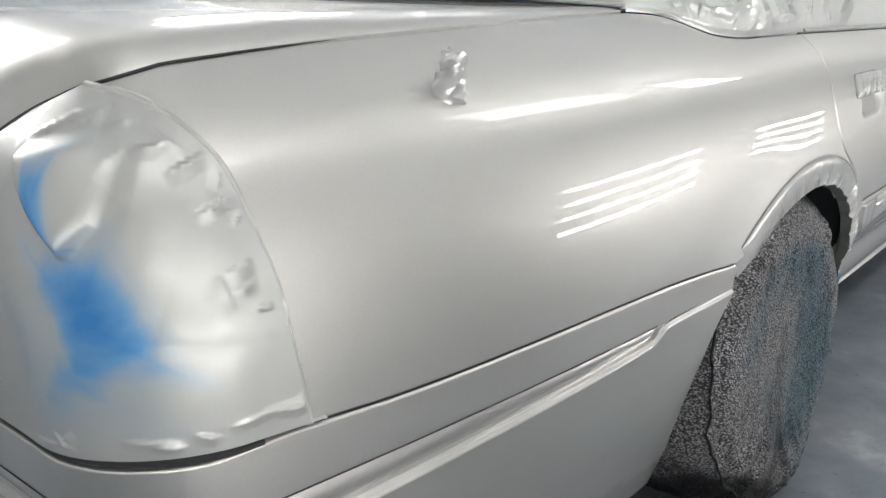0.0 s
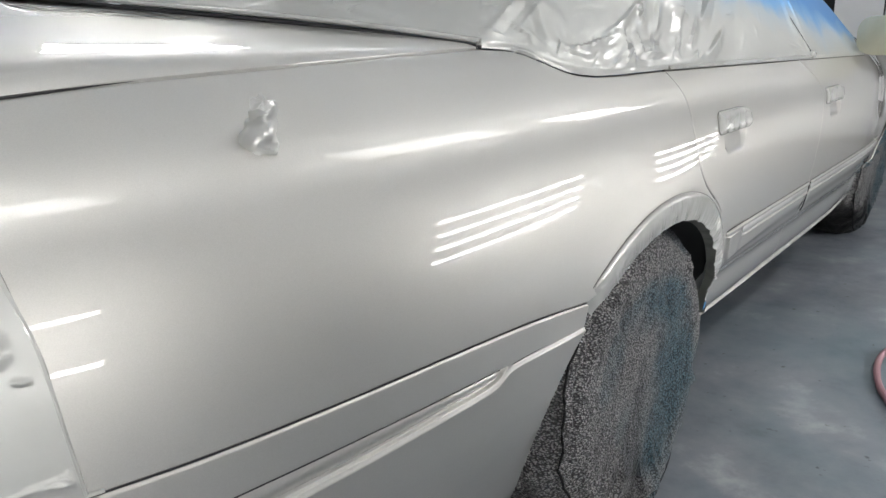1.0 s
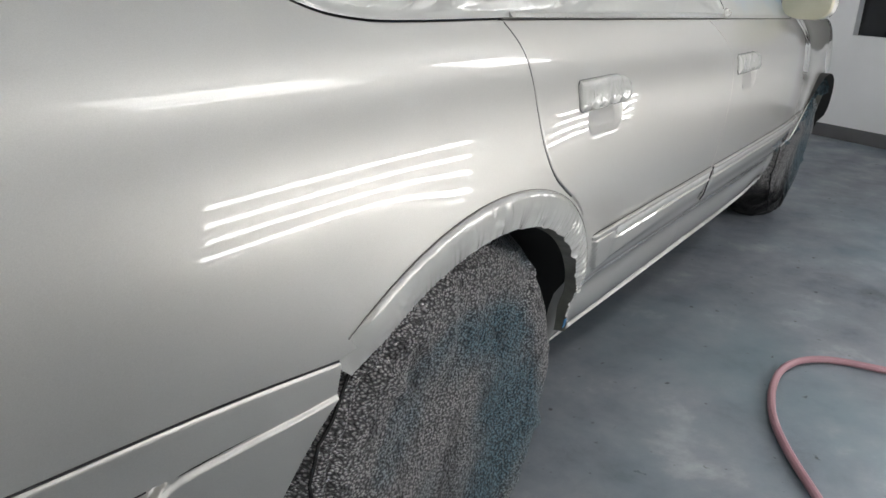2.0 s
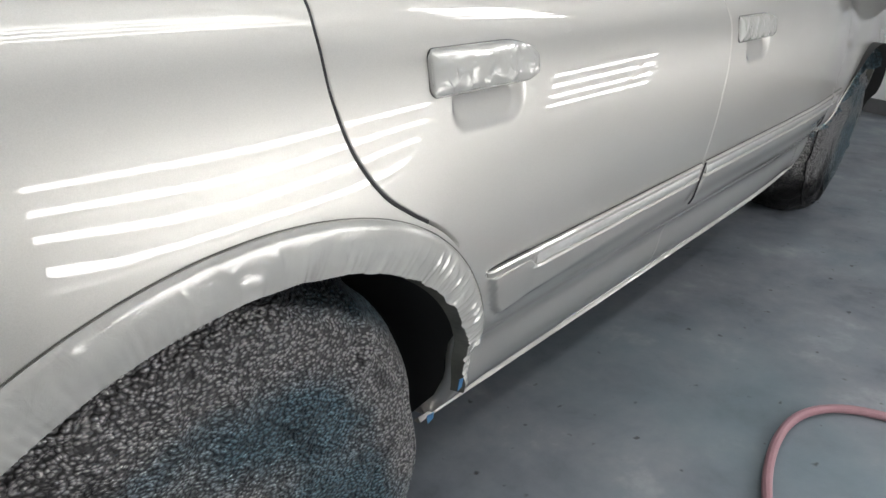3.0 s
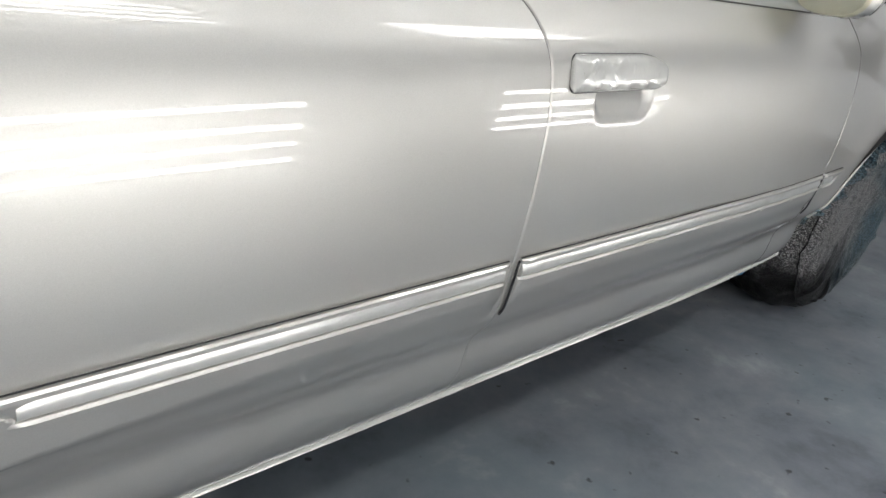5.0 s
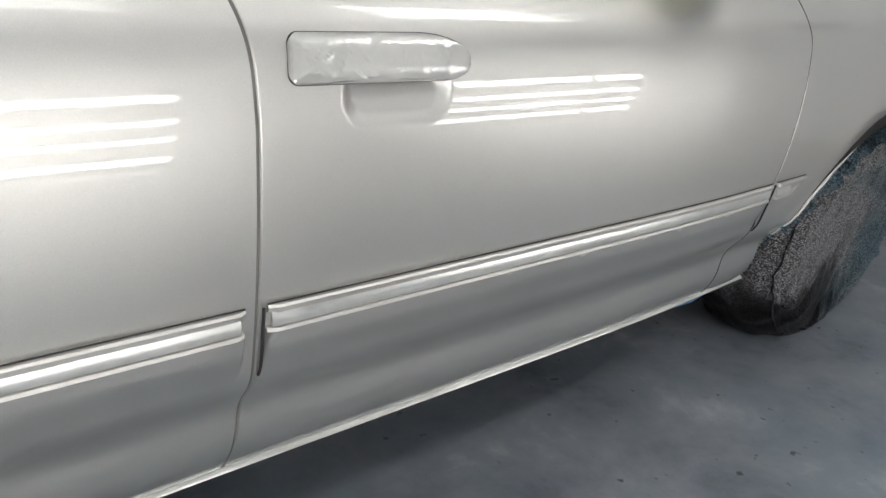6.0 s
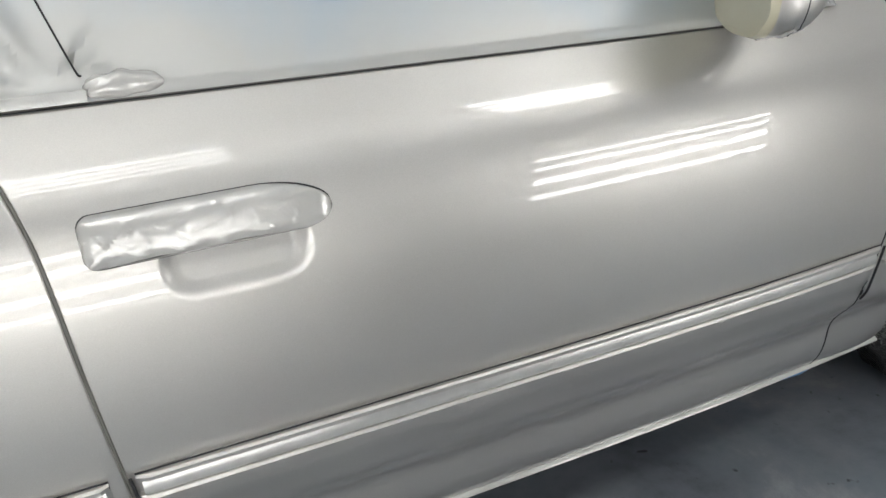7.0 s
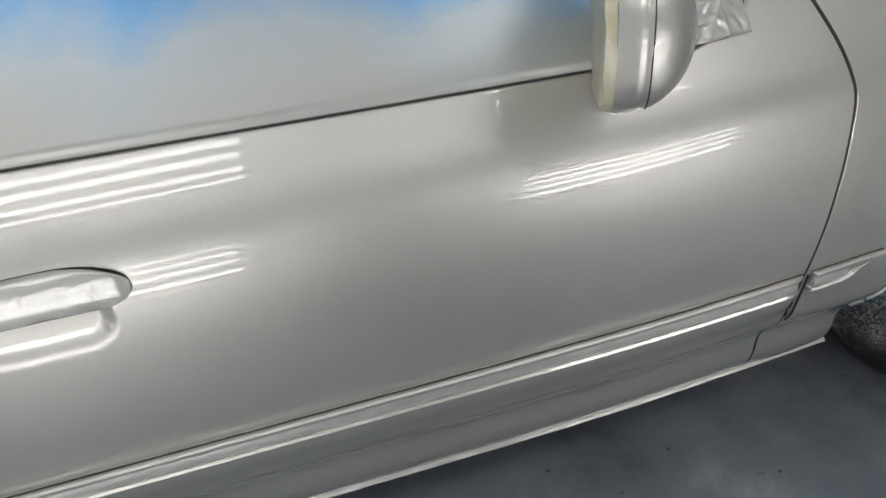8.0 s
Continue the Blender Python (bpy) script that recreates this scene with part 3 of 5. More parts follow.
def cup(u, z, u0, u1, z0, z1):
    """The finger hollow behind a door handle, a rounded dish."""
    du = np.maximum(np.abs(np.asarray(u) - (u0 + u1) / 2) - (u1 - u0) / 2 + .034, 0)
    dz = np.maximum(np.abs(np.asarray(z) - (z0 + z1) / 2) - (z1 - z0) / 2 + .034, 0)
    floor_depth = .0012 + .0185 * np.clip((np.asarray(z) - z0) / (z1 - z0), 0, 1)
    return -floor_depth * (1 - smooth(.016, .036, np.hypot(du, dz)))


def dish(u0, u1, z0, z1):
    f = lambda u, z: cup(u, z, u0, u1, z0, z1) + flare(u, z)
    pts = [(u0 - .006 + .0032 * i + (.0016 if j % 2 else 0), z0 - .006 + .0032 * j) for i in range(int((u1 - u0 + .012) / .0032)) for j in range(int((z1 - z0 + .012) / .0032))]
    return f, pts


def mould_top(u):
    return .5345 + .0045 * (np.asarray(u, float) - .6)


SLANT = .42


def swell(u, z, u0, u1, r0, slant=0.0):
    """The fuller body of the door below its moulding; its rear end slants along the wheel arch."""
    u, t = np.asarray(u, float), mould_top(u) - np.asarray(z, float)
    first = u0 + slant * np.clip(t, 0, .1) + (18 * np.clip(t - .055, 0, .04) ** 2 if slant else 0)
    ends = smooth(first - .002, first + r0, u) * (1 - smooth(u1 - .004, u1 + .002, u))
    # plain at its rear end, stepped where the trim groove runs
    g = smooth(.69, .735, u)
    k = smooth(.62, 1.2, u)
    return (.0107 - .0021 * g) * smooth(.008 + .0205 * g, .012 + .0205 * g, t) * (1 - smooth(.076 - .026 * k, .092 + .006 * k, t)) * ends


def crease_rows(u0, u1, slant=0.0):
    us = (list(np.arange(u0 - .010, u0 + .19, .006)) + list(np.arange(u0 + .20, u1 - .008, .03))) if slant else [u0 - .001, u0 + .002] + list(np.arange(u0 + .02, u1 - .008, .03))
    heights = (-.006, -.003, -.001, .002, .0045, .007, .009, .011, .013, .016, .019, .0215, .0235, .0255, .0275, .0285, .0305, .0325, .036, .041, .048, .055, .060, .064, .068, .072, .076, .082, .09, .10)
    rows = [(u, float(mould_top(u)) - t) for t in heights for u in us]
    return rows + [(u1 + c, float(mould_top(u1)) - t) for c in (-.004, -.001, .002) for t in np.arange(.0275, .10, .006)]


R_HANDLE, F_HANDLE = (.447, .655, .784, .833), (1.373, 1.596, .775, .823)
rear_dish = dish(.482, .626, .733, .806)
front_dish = dish(1.432, 1.573, .725, .798)
arch_front = [(AX_R + (.435) * math.cos(a), ARCH + .398 * math.sin(a)) for a in np.linspace(math.atan2(.312, .33 * .9), 0.1, 24)]
def sill_line(u):
    """Height of the doors' lower edge."""
    return float(np.interp(u, [.6, .7, .95, 1.45, 2.2, 2.65], [.215, .219, .229, .2495, .263, .262]))


REAR_DOOR = GAP_R[:-4] + [p for p in arch_front if p[1] < .56] + [(.655, .26)] + [(.66 + .0735 * k, sill_line(.66 + .0735 * k) + .004) for k in range(10)] + GAP_B[::-1] + [(u, belt(u)) for u in np.arange(1.22, .3, -.05)]
FRONT_DOOR = GAP_B + [(1.46 + .0965 * k, sill_line(1.46 + .0965 * k) + .004) for k in range(10)] + GAP_F[::-1] + [(2.33, .935), (2.29, .908), (2.22, belt(2.22))] + [(u, belt(u)) for u in np.arange(2.17, 1.28, -.05)]
rear_door = panel("rear_door", REAR_DOOR, car, out=lambda u, z: rear_dish[0](u, z) + swell(u, z, .594, 1.340, .010, SLANT), extra=rear_dish[1], lines=crease_rows(.594, 1.340, SLANT))
front_door = panel("front_door", FRONT_DOOR, car, out=lambda u, z: front_dish[0](u, z) + swell(u, z, 1.3625, 2.424, .004), extra=front_dish[1], lines=crease_rows(1.3625, 2.424))
panel("rear_door", REAR_DOOR, car, mirror=True)
panel("front_door", FRONT_DOOR, car, mirror=True)


def fender_top(u):
    return .955 - .05 * (u - 2.35) - .03 * (u - 2.35) ** 2


FENDER = GAP_F + [(2.5, .266), (2.57, .268), (2.60, .278)] + [(u + .034 * (1 - float(smooth(.29, .40, z))) * (u < AX_F), z) for u, z in arc(AX_F, *ARCH_IN, 174, 5)] + [(3.5, .30), (3.62, .32), (3.64, .5), (3.64, .62)] + [(3.66, .70)] + [(u, fender_top(u)) for u in np.arange(3.64, 2.4, -.06)]
for flip in (False, True):
    panel("front_fender", FENDER, car, out=flare, mirror=flip)
    panel("front_bumper", [(3.64, .30), (4.5, .30), (4.5, .62), (3.66, .62)], car, mirror=flip, du=.03, gap=.0)
    panel("headlamp", [(3.67, .63), (4.2, .63), (4.2, .76), (3.68, .79)], car, GLASS, mirror=flip, gap=.002)

LOW_LINE = ([-2.0, -1.0, -.884, -.715, -.55, -.42, -.375, -.355, -.342, -.332, -.318, -.30, -.12, .1], [.490, .494, .497, .503, .506, .5085, .5095, .512, .519, .526, .5290, .5295, .523, .516])
TOP_LINE = ([-2.0, -1.0, -.877, -.762, -.623, -.479, -.34, -.3, .1], [.541, .541, .542, .542, .541, .538, .5335, .533, .528])


def bumper_out(u, z):
    zl, zt = np.interp(u, *LOW_LINE), np.interp(u, *TOP_LINE)
    u, z = np.asarray(u, float), np.asarray(z, float)
    lower = .0045 * (1 - smooth(-.007, .0, z - zl))
    end = smooth(.0, .006, -.338 - u - (z - .52) * -.6)
    groove = -(.011 - .15 * (zt - z)) * smooth(.0, .0016, zt - z) * smooth(-.001, .003, z - zl) * end
    # the bumper hangs straight where the doors tuck under
    hang = np.interp(z, [.16, .24, .30, .36, .42, .48, .54], [.135, .100, .080, .062, .047, .0355, .0245])
    full = np.maximum(profile(z) - hang, 0) * (1 - smooth(.46, .53, z))
    return .004 + lower + groove + flare(u, z) * .6 + full


def rear_bumper(mirror):
    """The bumper's side and corner, with the strip groove and the fuller lower half."""
    us = [u for u in np.arange(-2.15, -1.5, .05) if side(u, .5)[1] < CENTRE] + list(np.arange(-1.5, -.44, .02)) + list(np.arange(-.44, -.104, .005))
    top = [np.interp(u, [p[0] for p in BUMPER_TOP], [p[1] for p in BUMPER_TOP]) - .0045 - .008 * float(smooth(-.96, -1.06, u)) for u in us]
    cols, norms = [], []
    for u, zt in zip(us, top):
        b, g = np.interp(u, *LOW_LINE), np.interp(u, *TOP_LINE)
        foot = .165 if u < -.205 else ARCH + .385 * math.sqrt(max(0, 1 - ((u - AX_R) / .428) ** 2))
        zs = [zt - (zt - g - .004) * k / 5 for k in range(6)] + [g + .001, g, g - .0008, g - .0016, g - .0025]
        zs += [g - .0025 + (b + .003 - g + .0025) * k / 3 for k in (1, 2, 3)] + [b + .002, b + .001, b, b - .001] + [b - .001 - .0017 * k for k in range(1, 8)] + [b - .018 - (b - .018 - .165) * k / 18 for k in range(19)]
        z = np.maximum(np.minimum(np.array(zs), zt), foot)
        U = np.full(len(z), u)
        P, N = side(U, z, bumper_out(U, z)), side_normal(U, z, bumper_out, 3e-4)
        rim = side(U[:1], z[:1] + .002, bumper_out(U[:1], z[:1]) - .003), side(U[:1], z[:1] + .002, bumper_out(U[:1], z[:1]) - .03)
        end = side(U[-1:], z[-1:] - .001, bumper_out(U[-1:], z[-1:]) - .03)
        cols.append(np.concatenate([rim[1], rim[0], P, end]))
        norms.append(np.concatenate([[(0, 0, 1)], [(0, -.7, .7)], N, [(0, 0, -1)]]))
    n = len(cols[0])
    V, N = np.concatenate(cols), np.concatenate(norms)
    F = [(a * n + k, (a + 1) * n + k, (a + 1) * n + k + 1, a * n + k + 1) for a in range(len(cols) - 1) for k in range(n - 1)]
    F = [f[::-1] for f in F]
    if mirror:
        V, N, F = V * (1, -1, 1) + (0, 2 * CENTRE, 0), N * (1, -1, 1), [f[::-1] for f in F]
    finish("rear_bumper", mesh_of("rear_bumper", V, F), PAINT, car, "rear bumper corner with a recessed strip groove", [tuple(v) for v in N])


rear_bumper(False)
for line, depth, r in ((TOP_LINE, .0044, .0010), ([LOW_LINE[0], [z + .004 for z in LOW_LINE[1]]], -.0045, .0007)):
    us = np.arange(-1.9, -.34, .015)
    part("gap_line", tube(bmesh.new(), [tuple(side(u, np.interp(u, *line), depth)) for u in us], r, 6), SEAL, car, "thin dark line of the strip groove")
def bumper_trim():
    """The half-round trim lying in the bumper's groove."""
    def section(u):
        h = float(np.interp(u, *TOP_LINE) - np.interp(u, *LOW_LINE)) - .0065
        base = float(bumper_out(np.array(u), np.interp(u, *TOP_LINE) + .004))
        return [(-.0015, base - .011)] + [(-.0015 - h * k / 8, base - .0098 + .0072 * math.sin(math.pi * (.12 + .78 * k / 8))) for k in range(9)] + [(-.0015 - h, base - .011)]
    strip("trim_strip", section, -1.75, -.362, lambda u: float(np.interp(u, *TOP_LINE)), car, PAINT, 90, "half-round trim in the bumper groove", 60, lambda u: -.5 * float(smooth(-.45, -.362, u)))


bumper_trim()
rear_bumper(True)


# strips added in the panel gaps to stand in for their shade
def seal(line, r=.0022, depth=-.0035, label="dark strip standing in for shade in the panel gap", material=None):
    part("gap_line", tube(bmesh.new(), [tuple(side(u, z, depth + float(flare(u, z)))) for u, z in line], r, 6), material or SEAL, car, label)


seal([(u, z - .001) for u, z in BUMPER_TOP], .0012, -.003)
seal([(u, z - .002) for u, z in BUMPER_TOP[:30]], .0068, -.003)
seal(curve([(-1.50, .755), (-1.46, .785), (-1.42, .818), (-1.36, .858), (-1.30, .895), (-1.24, .926), (-1.161, .942)]), .0032, -.001)
part("gap_line", tube(bmesh.new(), [tuple(side(u, z, -.0020 - .006 * k / len(TRUNK_GAP))) for k, (u, z) in enumerate(TRUNK_GAP)], .0019, 6), SEAL, car, "dark strip standing in for shade under the boot lid")
seal(GAP_F, .0030, -.0030)
seal(GAP_R[:-12], .0026, -.0040, "dark strip standing in for shade in the door gap", SEAL)
seal(GAP_B, .0022, -.0050, "grey strip standing in for shade in the door gap", GAP_SHADE)
seal([(u, belt(u)) for u in np.arange(.31, 2.2, .05)], .0024, -.0035, "grey strip filling the gap below the window film", GAP_SHADE)
seal([(u, belt(u) - .0012) for u in np.arange(.31, 2.2, .05)], .0006, -.0008)


def sill():
    """The rocker below the doors, with its taped bottom seam."""
    low = sill_line
    def at(u, z, y):
        return side(u, z, float(profile(z)) - y)
    bm = bmesh.new()
    rows = []
    for k in range(81):
        u = .655 + 1.95 * k / 80
        z, e = low(u), float(profile(low(u) + .003))
        rows.append([bm.verts.new(at(u, *q)) for q in ((z + .012, .24), (z + .012, e + .012), (z + .006, e + .006), (z + .002, e + .003), (z - .001, e + .006), (z - .003, e + .02), (z - .003, e + .08))])
    for a, b in zip(rows, rows[1:]):
        for i in range(6):
            bm.faces.new((a[i], a[i + 1], b[i + 1], b[i]))
    bmesh.ops.recalc_face_normals(bm, faces=bm.faces)
    part("sill", bm, PAINT, car, sharp=50)
    bm = bmesh.new()
    rows = []
    for k in range(241):
        u = .635 + 1.99 * k / 240
        z, e = low(u), float(profile(low(u) + .003))
        w = .5 * noise.noise(Vector((u * 14, 0, 0))) + .35 * noise.noise(Vector((u * 45, 3, 0)))
        rows.append([bm.verts.new(at(u, z + dz + .002 * w, y - .003 * w)) for dz, y in ((.0055, e - .0005), (.0020, e - .005), (-.0012, e - .006), (-.0035, e - .004), (-.005, e + .01))])
    for a, b in zip(rows, rows[1:]):
        for i in range(4):
            bm.faces.new((a[i], a[i + 1], b[i + 1], b[i]))
    tagged(part("masking_tape", bm, TAPE, None), "shiny clear masking tape along the sill's lower seam", "masking tape")


sill()


# mouldings along the doors, with a recessed bright strip
def moulding(name, u0, u1, parent, groove_from=None, groove_to=None):
    def sec(u):
        g = 1.0
        if groove_from is not None:
            g *= float(smooth(groove_from, groove_from + .045, u))
        if groove_to is not None:
            g *= 1 - float(smooth(groove_to - .06, groove_to, u))
        e = float(smooth(u0 - .002, u0 + .003, u)) * (1 - float(smooth(u1 - .003, u1 + .002, u)))
        d = .011 * (0.3 + .7 * e)
        r, up = d - .0055 * g, .0034 * g
        # ahead of the wheel the lower lip curls up to the top line
        curl = 1 - .72 * float(smooth(groove_to - .075, u1, u)) ** 1.5 if groove_to else 1.0
        return [(h * curl if h < -.008 else h, y) for h, y in ((.002, -.004), (.001, d - .003), (-.0015, d), (-.0065, d + .0003), (-.0085, r - .0003 * (1 - g)), (-.0268, r - .003 * (1 - g)), (-.0282, d + .0002 * g - .003 * (1 - g)), (-.0320, d + up * .8 - .003 * (1 - g)), (-.0332, d + up * .75 - .003 * (1 - g)), (-.034, d - .0006 - .003 * (1 - g)), (-.035, d - .005))]
    top = lambda u: float(mould_top(u))
    ob = strip(name, sec, u0, u1, top, parent, PAINT, 90, tilt=(lambda u: -SLANT * (1 - float(smooth(u0, u0 + .16, u)))) if groove_from else (lambda u: 0.0))
    a, b = (groove_from + .03 if groove_from else u0 + .005), (groove_to - .045 if groove_to else u1 - .005)
    bulge = [(-.009 - .0178 * k / 8, .0046 + .0046 * math.sin(math.pi * .58 * k / 8)) for k in range(9)]
    strip("trim_strip", lambda u: [(-.009, .003)] + bulge + [(-.0268, .003)], a, b, top, parent, STRIP, 60, "bright trim strip under clear masking tape", 60)
    part("gap_line", tube(bmesh.new(), [tuple(side(u, top(u) + .002, .0030)) for u in np.linspace(u0, u1, 40)], .0010, 6), SEAL, parent, "dark line above the moulding")
    return ob


moulding("side_moulding", .594, 1.337, rear_door, groove_from=.69)
part("gap_line", tube(bmesh.new(), [tuple(side(u, z, .0035)) for u, z in curve([(.70, .5375), (.61, .537), (.595, .5340), (.5925, .528), (.599, .512), (.607, .492), (.617, .471), (.629, .456), (.648, .448), (.680, .445)], 6)], .0012, 6), SEAL, rear_door, "dark outline of the moulding's rounded end")
moulding("side_moulding", 1.3625, 2.424, front_door)
for u, z in ((1.3575, .5365), (2.4325, .541)):
    part("gap_line", tube(bmesh.new(), [tuple(side(u + (.5365 - h) * .06, h, .005 * float(smooth(.43, .46, h)))) for h in np.arange(z, .435, -.008)], .0019, 8), SEAL, car, "black gap between the moulding ends")
fender = [o for o in car.children if o.name.startswith("front_fender")][0]
moulding("side_moulding", 2.441, 2.565, fender, groove_to=2.55)


def outline_round(u0, u1, z0, z1, r_left, nose):
    """A handle's outline: square-ended behind, a drooping round nose ahead."""
    pts = []
    for cx, cz, a0 in ((u0 + r_left, z0 + r_left, 180), (u0 + r_left, z1 - r_left, 90)):
        seg = [(cx + r_left * math.cos(radians(a0 + k * 15)), cz + r_left * math.sin(radians(a0 + k * 15))) for k in range(7)]
        pts.append(seg)
    low, up = pts[0], pts[1]
    h = z1 - z0
    mid = z0 + .40 * h
    right = [(u1 - nose * .7 + nose * .7 * math.sin(radians(k * 9)), mid - .40 * h * math.cos(radians(k * 9))) for k in range(10)]
    right += [(u1 - nose * 1.5 + nose * 1.5 * math.cos(radians(k * 7.5)), mid + .60 * h * math.sin(radians(k * 7.5))) for k in range(13)]
    return up + low + right



def handle(u0, u1, z0, z1, parent, crush):
    """A flap handle wrapped in clear film, in a thin dark surround."""
    line = outline_round(u0, u1, z0, z1, .012, .05)
    C = np.array(line).mean(0)
    def loop(scale, out):
        res = []
        for u, z in line:
            res.append(side(u + (scale if u > C[0] else -scale), z + (scale if z > C[1] else -scale), out))
        return res
    # dark plate behind the flap, added to show as the gap round it
    bm = bmesh.new()
    a, b = [bm.verts.new(p) for p in loop(.0011, -.003)], [bm.verts.new(p) for p in loop(.0011, .0006)]
    n = len(a)
    for i in range(n):
        bm.faces.new((a[i], a[(i + 1) % n], b[(i + 1) % n], b[i]))
    bm.faces.new(b)
    bmesh.ops.recalc_face_normals(bm, faces=bm.faces)
    part("handle_surround", bm, SEAL, parent, "dark plate showing as the gap round the handle")
    # the wrapped flap
    inner = [(u, z) for u, z in inset(line, .001)[0]]
    creases = random_folds(int(u0 * 100), 12, u0, u1 - .02, z0, z1, .07, .09 * crush, .5) + random_folds(int(u0 * 100) + 7, int(40 * crush), u0, u1 - .02, z0, z1, .028, .16 * crush, 1.2) + random_folds(int(u0 * 100) + 1, 16, u0, u1 - .02, z0, z0 + .02, .025, .2 * crush)
    def bulge(u, z):
        d = np.minimum.reduce([np.asarray(u) - u0, u1 - np.asarray(u), np.asarray(z) - z0, z1 - np.asarray(z)])
        base = .001 + .0085 * np.sqrt(np.clip(d / .016, 0, 1) * (2 - np.clip(d / .016, 0, 1)) + 1e-6)
        return base + (tents(u, z, creases) - .001) * smooth(0, .006, d) + .0012 * np.sin(np.asarray(u) * 160 + 2) * smooth(.014, .0, np.asarray(z) - z0)
    return panel("door_handle", inner, parent, TAPE, out=bulge, gap=.0, lip=.004, du=.003, dz=.0025, label="pull handle wrapped in crinkled clear film")


handle(*R_HANDLE, rear_door, 1.0)
handle(*F_HANDLE, front_door, .75)


# ---- dark inner body, wheel wells ----
def inner_body():
    for name, lo, hi in (("boot_floor", (-1.02, .30, .30), (-.35, 1.5, .92)), ("cabin_shell", (.72, .16, .24), (2.52, 1.64, .86)), ("axle_tunnel", (-.35, .42, .30), (.72, 1.38, .86)), ("engine_bay", (2.52, .42, .30), (3.45, 1.38, .80)), ("wheel_housing", (-.30, .16, .70), (.72, 1.64, .90)), ("wheel_housing", (2.5, .16, .70), (3.4, 1.64, .78))):
        part(name, box(bmesh.new(), lo, hi, .01), DARK, car, "black unpainted inner body")


inner_body()


def wheel_liner(cx, mirror):
    """The dark arched shell of a wheel housing."""
    def f(s, t):
        a = radians(-28 + 236 * s)
        u, z = cx + .43 * math.cos(a), ARCH + .395 * math.sin(a)
        y = float(profile(max(z, .15))) + .02 + (.45 - .02) * t
        return np.array((u, y if not mirror else 2 * CENTRE - y, max(z, .17)))
    v, q = grid(f, 40, 4)
    finish("wheel_liner", mesh_of("liner", v, q), DARK, car, "black wheel housing liner")


for cx in (AX_R, AX_F):
    wheel_liner(cx, False)
    wheel_liner(cx, True)


# ---- trunk lid ----
def mirror_y(verts, faces):
    return [np.array(v) * (1, -1, 1) + np.array((0, 2 * CENTRE, 0)) for v in verts], [f[::-1] for f in faces]


def trunk():
    E = [side(u, z) for u, z in [(-1.42, .82), (-1.36, .86), (-1.30, .897), (-1.24, .928)] + TRUNK_GAP[::4]]
    E = [np.array(p) for p in curve([tuple(p) for p in E], 3)]
    n = len(E)
    def point(s, t):
        k = s * (n - 1)
        i = min(int(k), n - 2)
        e = E[i] + (E[i + 1] - E[i]) * (k - i)
        e = e + np.array((.0, .003, .002))
        x_end = -1.02 + (e[0] + 1.14) * (.46 / .95)
        ahead = float(smooth(.55, 1, s))
        c = np.array((x_end, CENTRE, 1.05 + .025 * ahead))
        rise, first = 1 - math.exp(-t * 45), .26 - .20 * ahead
        p = e + (c - e) * t
        p[2] = e[2] + (c[2] - e[2]) * (first * rise + (1 - first) * (1 - (1 - t) ** (2.0 - .8 * ahead)))
        return p
    warp = lambda s, t: point(s, t ** 1.9)
    verts, faces = grid(warp, 70, 50)
    verts += [v * (1, -1, 1) + np.array((0, 2 * CENTRE, 0)) for v in verts]
    m = len(verts) // 2
    faces = faces + [tuple(i + m for i in f[::-1]) for f in faces]
    bm = bmesh.new()
    bm.from_mesh(mesh_of("t", verts, faces))
    bmesh.ops.remove_doubles(bm, verts=bm.verts, dist=.0005)
    # turned-down edge
    edge = [e for e in bm.edges if e.is_boundary]
    r = bmesh.ops.extrude_edge_only(bm, edges=edge)["geom"]
    for v in r:
        if isinstance(v, bmesh.types.BMVert):
            v.co += Vector((0, (CENTRE - v.co.y) * .004, -.018))
    bmesh.ops.recalc_face_normals(bm, faces=bm.faces)
    part("trunk_lid", bm, PAINT, car, sharp=40)
    # the boot's upright rear face
    foot = np.array(side(-1.45, .625))
    def rear_face(s, t):
        top = point(0, s)
        low = np.array((foot[0] + .01, foot[1] + (CENTRE - foot[1]) * s, .625))
        bow = np.array((-.03 * math.sin(math.pi * t), 0, 0))
        return low + (top - low) * t + bow
    v, q = grid(rear_face, 30, 12)
    w, r = mirror_y(v, q)
    m = len(v)
    finish("boot_rear_face", mesh_of("rear_face", list(v) + w, q + [tuple(i + m for i in f) for f in r]), PAINT, car)


trunk()


# ---- cabin: roof and masked glass ----


ROOF = curve([(.42, .40, 1.335), (.7, .36, 1.375), (1.2, .345, 1.385), (1.62, .36, 1.355), (1.78, .40, 1.325)], 10)


def roof():
    n = len(ROOF)
    def f(s, t):
        k = s * (n - 1)
        i = min(int(k), n - 2)
        e = np.array(ROOF[i]) + (np.array(ROOF[i + 1]) - np.array(ROOF[i])) * (k - i)
        y = e[1] + (2 * (CENTRE - e[1])) * t
        return np.array((e[0], y, e[2] + .05 * (1 - (2 * t - 1) ** 2)))
    v, q = grid(f, 40, 20)
    finish("roof", mesh_of("roof", v, q), PAINT, car)


roof()


